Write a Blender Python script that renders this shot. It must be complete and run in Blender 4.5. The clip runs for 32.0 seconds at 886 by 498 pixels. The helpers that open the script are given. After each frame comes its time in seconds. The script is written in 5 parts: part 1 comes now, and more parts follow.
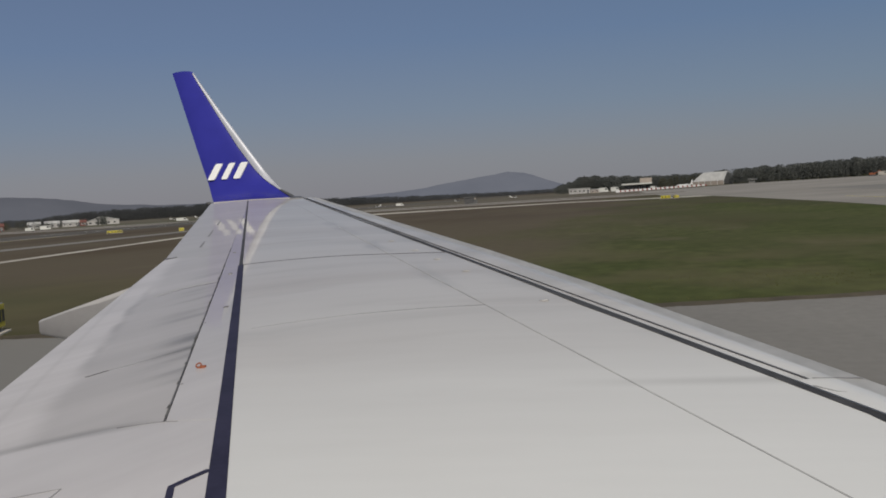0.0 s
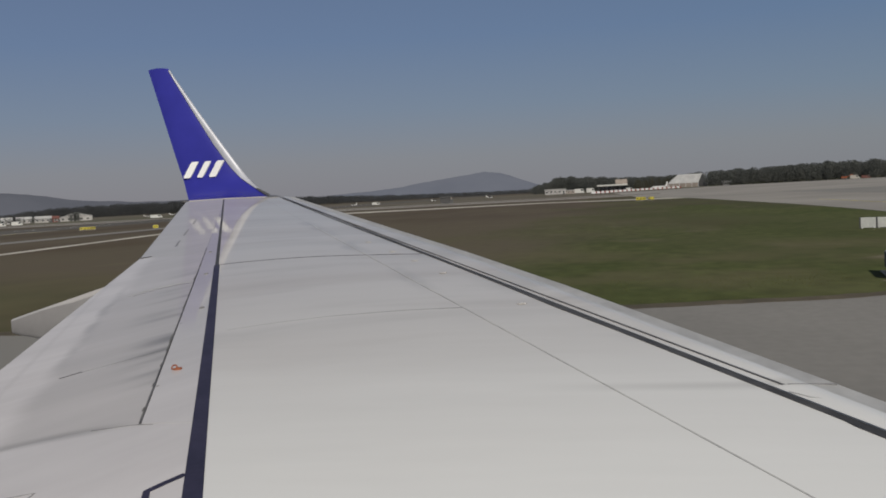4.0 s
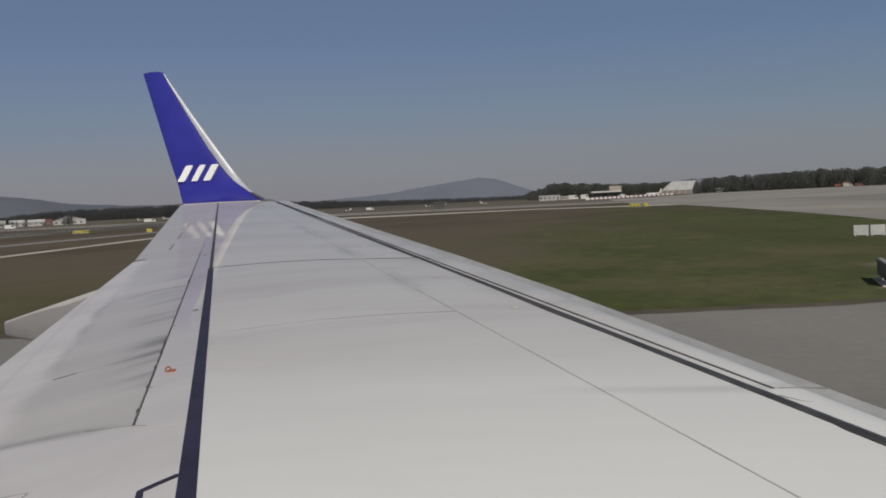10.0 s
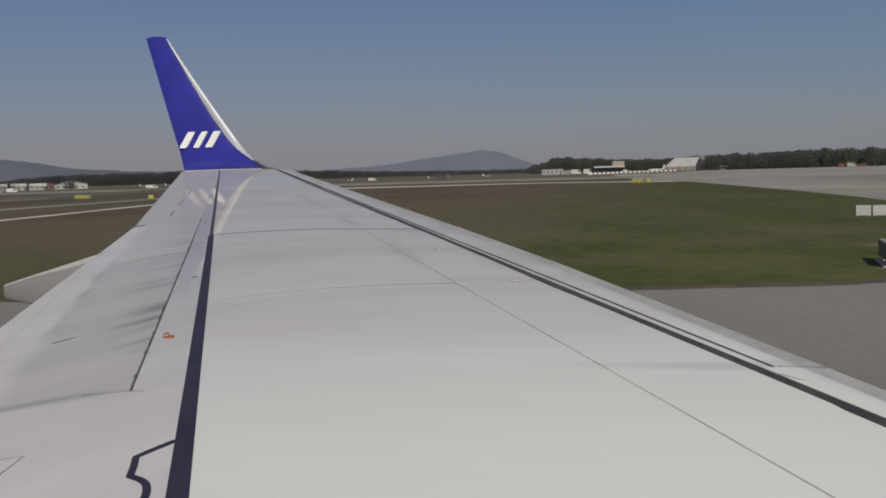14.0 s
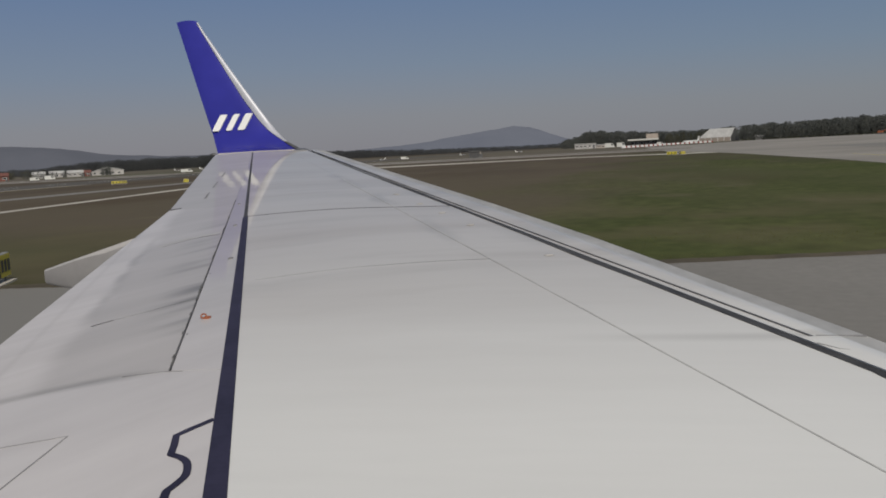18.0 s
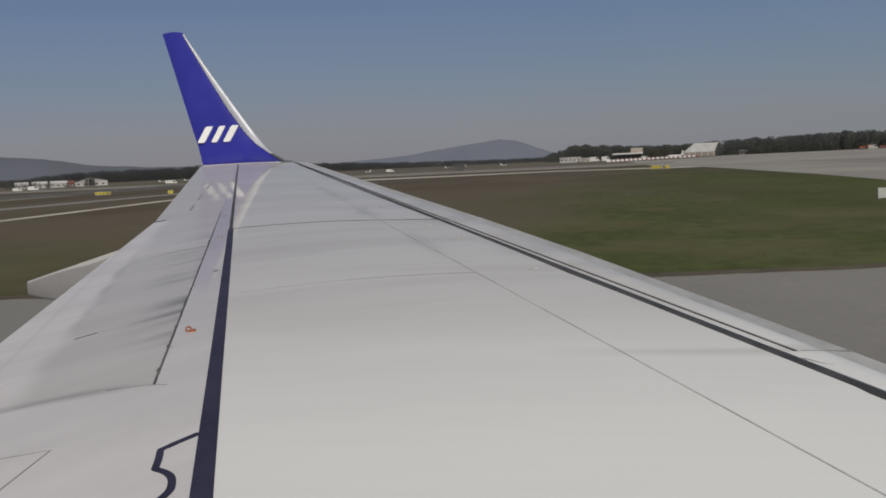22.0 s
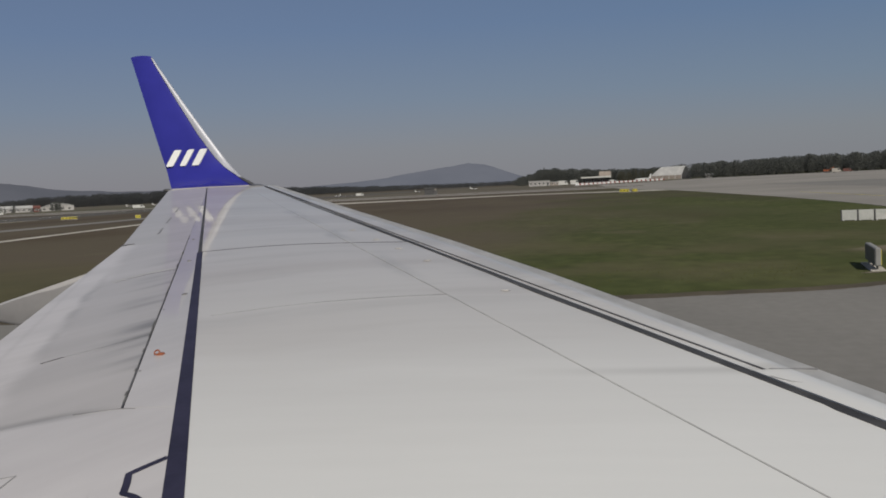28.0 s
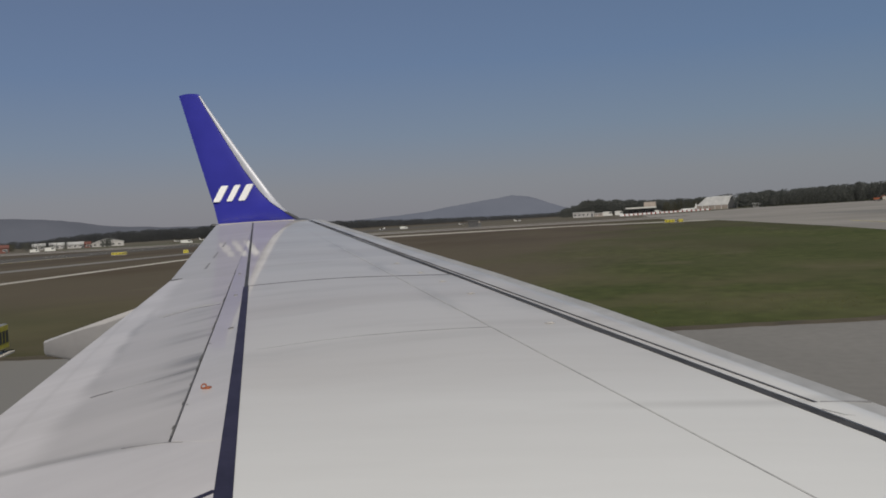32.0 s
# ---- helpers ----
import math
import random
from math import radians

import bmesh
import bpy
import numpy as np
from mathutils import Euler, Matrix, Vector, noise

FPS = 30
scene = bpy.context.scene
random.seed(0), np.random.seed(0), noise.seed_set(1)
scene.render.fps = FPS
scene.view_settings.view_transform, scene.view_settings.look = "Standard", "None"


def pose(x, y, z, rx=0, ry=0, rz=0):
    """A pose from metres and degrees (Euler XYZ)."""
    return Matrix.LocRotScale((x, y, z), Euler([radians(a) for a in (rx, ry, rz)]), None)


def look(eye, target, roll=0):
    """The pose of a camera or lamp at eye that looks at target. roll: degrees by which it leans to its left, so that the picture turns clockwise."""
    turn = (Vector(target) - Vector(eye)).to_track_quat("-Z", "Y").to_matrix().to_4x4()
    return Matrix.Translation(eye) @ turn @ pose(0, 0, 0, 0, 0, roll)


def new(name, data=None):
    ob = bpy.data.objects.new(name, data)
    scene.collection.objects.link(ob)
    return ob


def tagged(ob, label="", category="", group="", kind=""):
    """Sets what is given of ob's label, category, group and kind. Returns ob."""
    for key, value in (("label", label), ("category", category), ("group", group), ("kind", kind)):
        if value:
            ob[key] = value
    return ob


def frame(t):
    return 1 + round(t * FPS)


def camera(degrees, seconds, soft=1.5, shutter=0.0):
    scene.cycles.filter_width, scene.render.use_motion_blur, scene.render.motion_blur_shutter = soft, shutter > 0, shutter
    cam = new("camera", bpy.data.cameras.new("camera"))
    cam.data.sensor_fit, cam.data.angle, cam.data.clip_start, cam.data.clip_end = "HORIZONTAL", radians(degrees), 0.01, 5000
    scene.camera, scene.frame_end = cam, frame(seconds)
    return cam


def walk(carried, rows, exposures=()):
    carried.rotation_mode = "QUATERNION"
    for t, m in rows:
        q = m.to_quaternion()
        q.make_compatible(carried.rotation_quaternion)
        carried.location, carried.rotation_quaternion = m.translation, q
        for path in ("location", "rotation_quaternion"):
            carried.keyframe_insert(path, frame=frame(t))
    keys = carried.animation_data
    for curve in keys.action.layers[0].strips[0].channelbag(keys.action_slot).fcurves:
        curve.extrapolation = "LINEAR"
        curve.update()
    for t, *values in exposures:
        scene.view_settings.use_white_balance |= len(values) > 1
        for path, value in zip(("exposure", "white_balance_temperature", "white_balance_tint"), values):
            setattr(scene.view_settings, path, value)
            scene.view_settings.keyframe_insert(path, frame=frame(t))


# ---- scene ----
HOME = -6.7  # where the airliner stands along the taxiway
cam = camera(49.0, 32.0, soft=1.8)
PATH = [
    (0, pose(-6.691, -0.008, 3.747, 86.98, 3.60, 9.74)),
    (0.5, pose(-6.686, -0.009, 3.746, 87.55, 3.15, 9.72)),
    (1, pose(-6.698, -0.010, 3.749, 87.20, 0.66, 9.87)),
    (1.5, pose(-6.702, -0.004, 3.757, 85.64, 0.51, 9.46)),
    (2, pose(-6.691, -0.002, 3.751, 84.48, 1.11, 8.52)),
    (2.5, pose(-6.690, -0.006, 3.755, 84.30, 2.53, 7.92)),
    (3, pose(-6.679, -0.022, 3.753, 85.22, 3.81, 7.91)),
    (3.5, pose(-6.681, -0.024, 3.751, 86.76, 4.00, 8.57)),
    (4, pose(-6.704, -0.004, 3.765, 86.87, 3.05, 8.34)),
    (4.5, pose(-6.686, -0.025, 3.758, 85.80, 3.75, 6.72)),
    (6.5, pose(-6.678, -0.033, 3.754, 84.71, 4.25, 6.21)),
    (7, pose(-6.680, -0.027, 3.756, 84.84, 3.00, 7.01)),
    (7.5, pose(-6.685, -0.025, 3.759, 84.49, 2.11, 7.45)),
    (8, pose(-6.682, -0.016, 3.753, 82.51, 1.41, 6.95)),
    (8.5, pose(-6.676, -0.019, 3.765, 82.26, 2.19, 6.12)),
    (9, pose(-6.680, -0.026, 3.743, 83.55, 4.02, 5.55)),
    (9.5, pose(-6.683, -0.020, 3.753, 85.43, 4.40, 7.51)),
    (10, pose(-6.701, -0.025, 3.756, 87.18, 2.74, 8.00)),
    (10.5, pose(-6.711, -0.020, 3.752, 87.04, 2.39, 7.82)),
    (11, pose(-6.697, -0.012, 3.758, 85.53, 2.90, 7.47)),
    (11.5, pose(-6.681, -0.018, 3.747, 84.54, 3.99, 6.77)),
    (12, pose(-6.694, -0.002, 3.755, 84.64, 0.97, 6.49)),
    (12.5, pose(-6.697, -0.035, 3.744, 84.91, 0.89, 5.04)),
    (13, pose(-6.693, -0.028, 3.750, 85.55, 1.14, 7.24)),
    (13.5, pose(-6.699, -0.009, 3.752, 85.60, 1.47, 7.91)),
    (15.5, pose(-6.707, 0.007, 3.748, 85.28, 1.95, 8.86)),
    (16, pose(-6.710, -0.001, 3.749, 85.36, 2.25, 8.84)),
    (16.5, pose(-6.717, 0.008, 3.741, 85.59, 2.62, 9.65)),
    (17, pose(-6.712, 0.005, 3.750, 85.43, 2.26, 10.63)),
    (17.5, pose(-6.700, 0.002, 3.752, 84.52, 2.25, 10.89)),
    (18, pose(-6.696, 0.001, 3.744, 84.29, 3.01, 10.04)),
    (18.5, pose(-6.695, -0.002, 3.752, 84.27, 3.01, 9.46)),
    (19, pose(-6.694, -0.004, 3.752, 84.23, 4.05, 9.30)),
    (19.5, pose(-6.694, 0.004, 3.748, 84.11, 3.75, 8.93)),
    (20, pose(-6.708, 0.011, 3.735, 84.41, 4.11, 8.28)),
    (20.5, pose(-6.713, 0.004, 3.740, 84.07, 2.84, 8.10)),
    (21, pose(-6.706, 0.015, 3.740, 83.35, 3.43, 8.68)),
    (21.5, pose(-6.701, 0.011, 3.739, 83.95, 2.68, 8.93)),
    (22, pose(-6.704, 0.003, 3.748, 85.00, 2.68, 9.18)),
    (22.5, pose(-6.699, -0.000, 3.747, 85.46, 3.11, 9.62)),
    (23, pose(-6.700, 0.000, 3.750, 85.35, 2.87, 9.67)),
    (23.5, pose(-6.702, -0.000, 3.746, 85.50, 3.12, 9.22)),
    (24, pose(-6.700, 0.004, 3.742, 85.74, 3.53, 8.91)),
    (24.5, pose(-6.704, -0.000, 3.747, 85.87, 3.07, 8.71)),
    (25, pose(-6.701, -0.003, 3.747, 85.80, 3.14, 8.62)),
    (25.5, pose(-6.703, -0.003, 3.751, 85.77, 2.99, 8.38)),
    (27.5, pose(-6.704, -0.001, 3.737, 85.73, 3.16, 7.23)),
    (28, pose(-6.706, -0.006, 3.738, 86.31, 2.80, 7.40)),
    (28.5, pose(-6.705, -0.011, 3.739, 86.37, 2.71, 7.30)),
    (29, pose(-6.701, -0.010, 3.745, 86.25, 3.20, 7.55)),
    (29.5, pose(-6.704, -0.003, 3.740, 86.25, 3.70, 7.81)),
    (30, pose(-6.704, -0.001, 3.747, 85.66, 4.71, 8.03)),
    (30.5, pose(-6.701, 0.007, 3.746, 84.96, 4.11, 7.95)),
    (31, pose(-6.698, 0.018, 3.734, 84.84, 4.18, 7.38)),
    (31.5, pose(-6.712, 0.014, 3.728, 87.10, 3.29, 8.28)),
    (32, pose(-6.702, -0.010, 3.740, 88.36, 3.38, 9.98)),
]
walk(cam, PATH)

# ---- light ----
SUN_AZ = (0.45, -0.89)          # horizontal direction towards the sun
SUN_EL = radians(41)
world = bpy.data.worlds.new("sky")
scene.world = world
world.use_nodes = True
wn, wl = world.node_tree.nodes, world.node_tree.links
wn.clear()
w_out = wn.new("ShaderNodeOutputWorld")
w_bg = wn.new("ShaderNodeBackground")
w_sky = wn.new("ShaderNodeTexSky")
w_sky.sky_type = "NISHITA"
w_sky.sun_disc = False
w_sky.sun_elevation = SUN_EL
w_sky.sun_rotation = math.atan2(SUN_AZ[0], SUN_AZ[1])
w_sky.altitude, w_sky.air_density, w_sky.dust_density, w_sky.ozone_density = 200, 1.0, 1.5, 2.0
w_tint = wn.new("ShaderNodeMix")
w_tint.data_type, w_tint.blend_type = "RGBA", "MIX"
w_geo = wn.new("ShaderNodeTexCoord")
w_sep = wn.new("ShaderNodeSeparateXYZ")
w_ramp = wn.new("ShaderNodeValToRGB")
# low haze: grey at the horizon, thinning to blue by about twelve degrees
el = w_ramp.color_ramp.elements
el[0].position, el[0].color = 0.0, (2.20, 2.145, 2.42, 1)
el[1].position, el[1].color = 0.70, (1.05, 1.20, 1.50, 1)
# higher up, out of view, the ramp greys to take blue off the wing
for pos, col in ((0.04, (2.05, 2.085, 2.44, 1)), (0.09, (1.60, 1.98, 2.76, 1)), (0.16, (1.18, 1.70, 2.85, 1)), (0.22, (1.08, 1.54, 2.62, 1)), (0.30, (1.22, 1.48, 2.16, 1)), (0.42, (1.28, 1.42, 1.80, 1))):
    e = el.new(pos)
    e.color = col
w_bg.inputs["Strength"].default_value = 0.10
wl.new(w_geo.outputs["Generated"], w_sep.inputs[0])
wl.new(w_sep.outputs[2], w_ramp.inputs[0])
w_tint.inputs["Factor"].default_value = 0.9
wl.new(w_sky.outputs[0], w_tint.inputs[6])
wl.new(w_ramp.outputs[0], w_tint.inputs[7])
# the haze is a shade greener towards the runway's far end
w_side = wn.new("ShaderNodeMapRange")
w_side.inputs["From Min"].default_value, w_side.inputs["From Max"].default_value = -0.35, 0.35
w_hue = wn.new("ShaderNodeMix")
w_hue.data_type, w_hue.blend_type = "RGBA", "MULTIPLY"
w_hue.inputs[7].default_value = (0.945, 1.0, 0.985, 1)
wl.new(w_sep.outputs[0], w_side.inputs["Value"])
wl.new(w_side.outputs[0], w_hue.inputs["Factor"])
wl.new(w_tint.outputs[2], w_hue.inputs[6])
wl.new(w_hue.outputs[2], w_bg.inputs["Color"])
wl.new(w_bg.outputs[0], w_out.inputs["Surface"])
sun = new("sun", bpy.data.lights.new("sun", "SUN"))
sun.data.energy, sun.data.angle, sun.data.color = 3.5, radians(0.53), (1.0, 0.93, 0.82)
sun.matrix_world = look((SUN_AZ[0] * 60, SUN_AZ[1] * 60, 60 * math.tan(SUN_EL)), (0, 0, 0))


# ---- materials ----
def surface(name, a, b, scale=3.0, rough=0.6, metal=0.0, bump=0.0, stretch=(1, 1, 1), fine=40.0, fine_mix=0.25,
            coat=0.0, c=None, spec=0.5, random_tint=0.0, low=0.35, high=0.65, turn=0.0):
    """Two colours mixed by broad patches, with a finer grain over them, and relief."""
    m = bpy.data.materials.new(name)
    m.use_nodes = True
    n, l = m.node_tree.nodes, m.node_tree.links
    bsdf = n["Principled BSDF"]
    tc = n.new("ShaderNodeTexCoord")
    mp = n.new("ShaderNodeMapping")
    mp.vector_type = "TEXTURE"
    mp.inputs["Scale"].default_value = [1 / q for q in stretch]
    mp.inputs["Rotation"].default_value = (0, 0, radians(turn))
    l.new(tc.outputs["Object"], mp.inputs["Vector"])
    broad = n.new("ShaderNodeTexNoise")
    broad.inputs["Scale"].default_value, broad.inputs["Detail"].default_value = scale, 5
    l.new(mp.outputs[0], broad.inputs["Vector"])
    ramp = n.new("ShaderNodeValToRGB")
    ramp.color_ramp.elements[0].position, ramp.color_ramp.elements[0].color = low, (*a, 1)
    ramp.color_ramp.elements[1].position, ramp.color_ramp.elements[1].color = high, (*b, 1)
    l.new(broad.outputs["Fac"], ramp.inputs[0])
    grain = n.new("ShaderNodeTexNoise")
    grain.inputs["Scale"].default_value, grain.inputs["Detail"].default_value = fine, 3
    l.new(mp.outputs[0], grain.inputs["Vector"])
    mul = n.new("ShaderNodeMix")
    mul.data_type, mul.blend_type = "RGBA", "OVERLAY"
    mul.inputs["Factor"].default_value = fine_mix
    l.new(ramp.outputs[0], mul.inputs[6])
    l.new(grain.outputs["Fac"], mul.inputs[7])
    last = mul.outputs[2]
    if c is not None:
        third = n.new("ShaderNodeTexNoise")
        third.inputs["Scale"].default_value, third.inputs["Detail"].default_value = scale * 0.31, 3
        l.new(mp.outputs[0], third.inputs["Vector"])
        r3 = n.new("ShaderNodeValToRGB")
        r3.color_ramp.elements[0].position, r3.color_ramp.elements[1].position = 0.48, 0.62
        l.new(third.outputs["Fac"], r3.inputs[0])
        mx = n.new("ShaderNodeMix")
        mx.data_type = "RGBA"
        l.new(r3.outputs[0], mx.inputs["Factor"])
        l.new(last, mx.inputs[6])
        mx.inputs[7].default_value = (*c, 1)
        last = mx.outputs[2]
    if random_tint:
        oi = n.new("ShaderNodeObjectInfo")
        hs = n.new("ShaderNodeHueSaturation")
        mr = n.new("ShaderNodeMapRange")
        mr.inputs["To Min"].default_value, mr.inputs["To Max"].default_value = 1 - random_tint, 1 + random_tint
        l.new(oi.outputs["Random"], mr.inputs["Value"])
        l.new(mr.outputs[0], hs.inputs["Value"])
        l.new(last, hs.inputs["Color"])
        last = hs.outputs[0]
    l.new(last, bsdf.inputs["Base Color"])
    bsdf.inputs["Roughness"].default_value, bsdf.inputs["Metallic"].default_value = rough, metal
    bsdf.inputs["Specular IOR Level"].default_value = spec
    if coat:
        bsdf.inputs["Coat Weight"].default_value, bsdf.inputs["Coat Roughness"].default_value = coat, 0.045
    if bump:
        bp = n.new("ShaderNodeBump")
        bp.inputs["Strength"].default_value, bp.inputs["Distance"].default_value = 0.6, bump
        l.new(grain.outputs["Fac"], bp.inputs["Height"])
        l.new(bp.outputs[0], bsdf.inputs["Normal"])
    return m


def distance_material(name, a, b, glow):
    """Far hills seen through miles of air: the haze is painted as a glowing colour."""
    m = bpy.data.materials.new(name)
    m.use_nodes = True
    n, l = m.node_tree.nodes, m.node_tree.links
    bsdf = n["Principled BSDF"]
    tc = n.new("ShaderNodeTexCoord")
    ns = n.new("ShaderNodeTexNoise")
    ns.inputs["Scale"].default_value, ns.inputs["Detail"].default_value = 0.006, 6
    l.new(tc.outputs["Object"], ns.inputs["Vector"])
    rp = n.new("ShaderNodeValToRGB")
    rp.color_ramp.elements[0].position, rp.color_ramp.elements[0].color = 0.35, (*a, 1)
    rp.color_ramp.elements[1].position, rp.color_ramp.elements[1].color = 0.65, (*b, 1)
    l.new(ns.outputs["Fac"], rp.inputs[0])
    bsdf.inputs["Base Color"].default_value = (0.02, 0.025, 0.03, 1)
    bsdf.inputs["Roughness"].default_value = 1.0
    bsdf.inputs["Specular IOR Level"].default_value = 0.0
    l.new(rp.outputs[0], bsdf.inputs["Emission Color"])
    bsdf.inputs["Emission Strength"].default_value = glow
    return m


WING = surface("wing_paint", (0.632, 0.638, 0.640), (0.692, 0.700, 0.702), 0.5, 0.42, stretch=(0.35, 2.2, 1), fine=6, fine_mix=0.06, spec=0.28, coat=0.52)
AFT = surface("aft_panel_paint", (0.502, 0.486, 0.498), (0.568, 0.550, 0.563), 1.1, 0.42, stretch=(0.22, 3.0, 1), turn=60, fine=5, fine_mix=0.12, low=0.3, high=0.6, spec=0.28, coat=0.28)
DARKCAP = surface("dark_fastener", (0.17, 0.17, 0.18), (0.25, 0.25, 0.26), 8, 0.8, spec=0.1)
SEAM = surface("seam_shadow_gap", (0.05, 0.05, 0.055), (0.10, 0.10, 0.11), 6, 0.7)
FAINT = surface("faint_joint", (0.30, 0.30, 0.31), (0.42, 0.42, 0.42), 4, 0.6)
SEAL = surface("dark_blue_sealant", (0.019, 0.018, 0.040), (0.029, 0.027, 0.056), 5, 0.55, fine_mix=0.3, spec=0.3)
BLACKSEAL = surface("black_rubber_seal", (0.030, 0.030, 0.033), (0.055, 0.055, 0.058), 5, 0.6)
METAL = surface("bare_aluminium", (0.27, 0.27, 0.285), (0.36, 0.36, 0.375), 3, 0.34, 0.85, stretch=(1, 0.4, 1), fine=15)
CHROME = surface("polished_leading_edge", (0.36, 0.37, 0.41), (0.46, 0.47, 0.52), 2, 0.42, 0.2, fine=12, fine_mix=0.15)
BLUE = surface("blue_winglet_paint", (0.024, 0.025, 0.235), (0.031, 0.032, 0.28), 0.8, 0.32, fine=5, fine_mix=0.1, spec=0.4)
WHITE = surface("white_paint", (0.72, 0.72, 0.72), (0.82, 0.82, 0.81), 1.5, 0.45)
ORANGE = surface("orange_paint", (0.22, 0.060, 0.022), (0.29, 0.095, 0.045), 20, 0.5)
INNER = surface("wing_substructure", (0.06, 0.06, 0.06), (0.12, 0.12, 0.12), 3, 0.7)
FUSE = surface("fuselage_paint", (0.62, 0.62, 0.62), (0.72, 0.72, 0.71), 0.8, 0.32, fine=5, fine_mix=0.1)
RUBBER = surface("tyre_rubber", (0.02, 0.02, 0.02), (0.04, 0.04, 0.04), 6, 0.85, bump=0.002)

GRASS = surface("grass", (0.050, 0.062, 0.022), (0.074, 0.083, 0.034), 0.10, 0.95, bump=0.03, stretch=(0.8, 0.45, 1), fine=1.3, fine_mix=0.55, c=(0.068, 0.072, 0.036), spec=0.05)
HEATH = surface("dry_brown_heath", (0.100, 0.088, 0.074), (0.135, 0.120, 0.102), 0.03, 0.95, bump=0.05, stretch=(0.6, 0.6, 1), fine=2.5, fine_mix=0.5, c=(0.095, 0.094, 0.066), spec=0.05)


def maths(n, l, op, a, b=None, c=None):
    m = n.new("ShaderNodeMath")
    m.operation = op
    for k, v in enumerate((a, b, c)):
        if v is None:
            continue
        if isinstance(v, (int, float)):
            m.inputs[k].default_value = v
        else:
            l.new(v, m.inputs[k])
    return m.outputs[0]


def ramped(n, l, v, lo, hi):
    m = n.new("ShaderNodeMapRange")
    m.interpolation_type = "SMOOTHSTEP"
    m.inputs["From Min"].default_value, m.inputs["From Max"].default_value = lo, hi
    l.new(v, m.inputs["Value"])
    return m.outputs[0]


def chordwise(n, l, vector):
    """The same point with y bent to follow the rib lines as the camera sees them."""
    sep = n.new("ShaderNodeSeparateXYZ")
    l.new(vector, sep.inputs[0])
    x, y = sep.outputs[0], sep.outputs[1]
    back = maths(n, l, "MAXIMUM", maths(n, l, "MINIMUM", maths(n, l, "SUBTRACT", x, maths(n, l, "MULTIPLY_ADD", y, -0.58, 2.65)), 0.0), -1.6)
    both = n.new("ShaderNodeCombineXYZ")
    l.new(x, both.inputs[0])
    l.new(maths(n, l, "MULTIPLY_ADD", maths(n, l, "MULTIPLY", back, back), 0.18, y), both.inputs[1])
    return both.outputs[0]


def spread_stain_or_shade(m, mask_of, colour, scale, stretch, turn=0.0, ribs=False):
    """Lays a stain or painted shade of its own shape over a material: mask_of(nodes, links, x, y, noise) gives where.
    """
    n, l = m.node_tree.nodes, m.node_tree.links
    bsdf = n["Principled BSDF"]
    tc = n.new("ShaderNodeTexCoord")
    at = chordwise(n, l, tc.outputs["Object"]) if ribs else tc.outputs["Object"]
    sep = n.new("ShaderNodeSeparateXYZ")
    l.new(at, sep.inputs[0])
    mp = n.new("ShaderNodeMapping")
    mp.vector_type = "TEXTURE"
    mp.inputs["Scale"].default_value = [1 / q for q in stretch]
    mp.inputs["Rotation"].default_value = (0, 0, radians(turn))
    l.new(at, mp.inputs["Vector"])
    ns = n.new("ShaderNodeTexNoise")
    ns.inputs["Scale"].default_value, ns.inputs["Detail"].default_value = scale, 6
    l.new(mp.outputs[0], ns.inputs["Vector"])
    mx = n.new("ShaderNodeMix")
    mx.data_type = "RGBA"
    l.new(mask_of(n, l, sep.outputs[0], sep.outputs[1], ns.outputs["Fac"]), mx.inputs["Factor"])
    l.new(bsdf.inputs["Base Color"].links[0].from_socket, mx.inputs[6])
    mx.inputs[7].default_value = (*colour, 1)
    l.new(mx.outputs[2], bsdf.inputs["Base Color"])


def heath_zone(n, l, x, y, ns):
    # brown heath lies west of a line that slants away from the taxiway, never right beside it
    side = maths(n, l, "ADD", maths(n, l, "MULTIPLY_ADD", y, 0.045, -9.0), maths(n, l, "MULTIPLY_ADD", ns, 56.0, -28.0))
    west = ramped(n, l, maths(n, l, "SUBTRACT", side, x), -9.0, 13.0)
    off = ramped(n, l, maths(n, l, "MULTIPLY_ADD", ns, 22.0, y), 46.0, 74.0)
    return maths(n, l, "MULTIPLY", maths(n, l, "MULTIPLY", west, off), 0.82)


def worn_zone(n, l, x, y, ns):
    return maths(n, l, "MULTIPLY", ramped(n, l, ns, 0.56, 0.72), 0.55)


def bare_zone(n, l, x, y, ns):
    # a worn corner of the grass, widest at its near end
    px, py = maths(n, l, "SUBTRACT", x, 8.5), maths(n, l, "SUBTRACT", y, 43.5)
    along = maths(n, l, "MULTIPLY_ADD", px, 0.638, maths(n, l, "MULTIPLY", py, 0.769))
    across = maths(n, l, "ABSOLUTE", maths(n, l, "MULTIPLY_ADD", px, -0.769, maths(n, l, "MULTIPLY", py, 0.638)))
    half = maths(n, l, "MULTIPLY_ADD", along, -0.11, maths(n, l, "MULTIPLY_ADD", ns, 4.4, 1.1))
    side = ramped(n, l, maths(n, l, "SUBTRACT", half, across), -0.5, 0.5)
    ends = ramped(n, l, maths(n, l, "ABSOLUTE", maths(n, l, "SUBTRACT", along, 6.8)), 7.8, 6.2)
    return maths(n, l, "MULTIPLY", maths(n, l, "MULTIPLY", side, ends), 0.85)


spread_stain_or_shade(GRASS, heath_zone, (0.102, 0.083, 0.067), 0.05, (1, 0.35, 1))
spread_stain_or_shade(GRASS, worn_zone, (0.112, 0.100, 0.068), 0.20, (0.8, 0.5, 1))
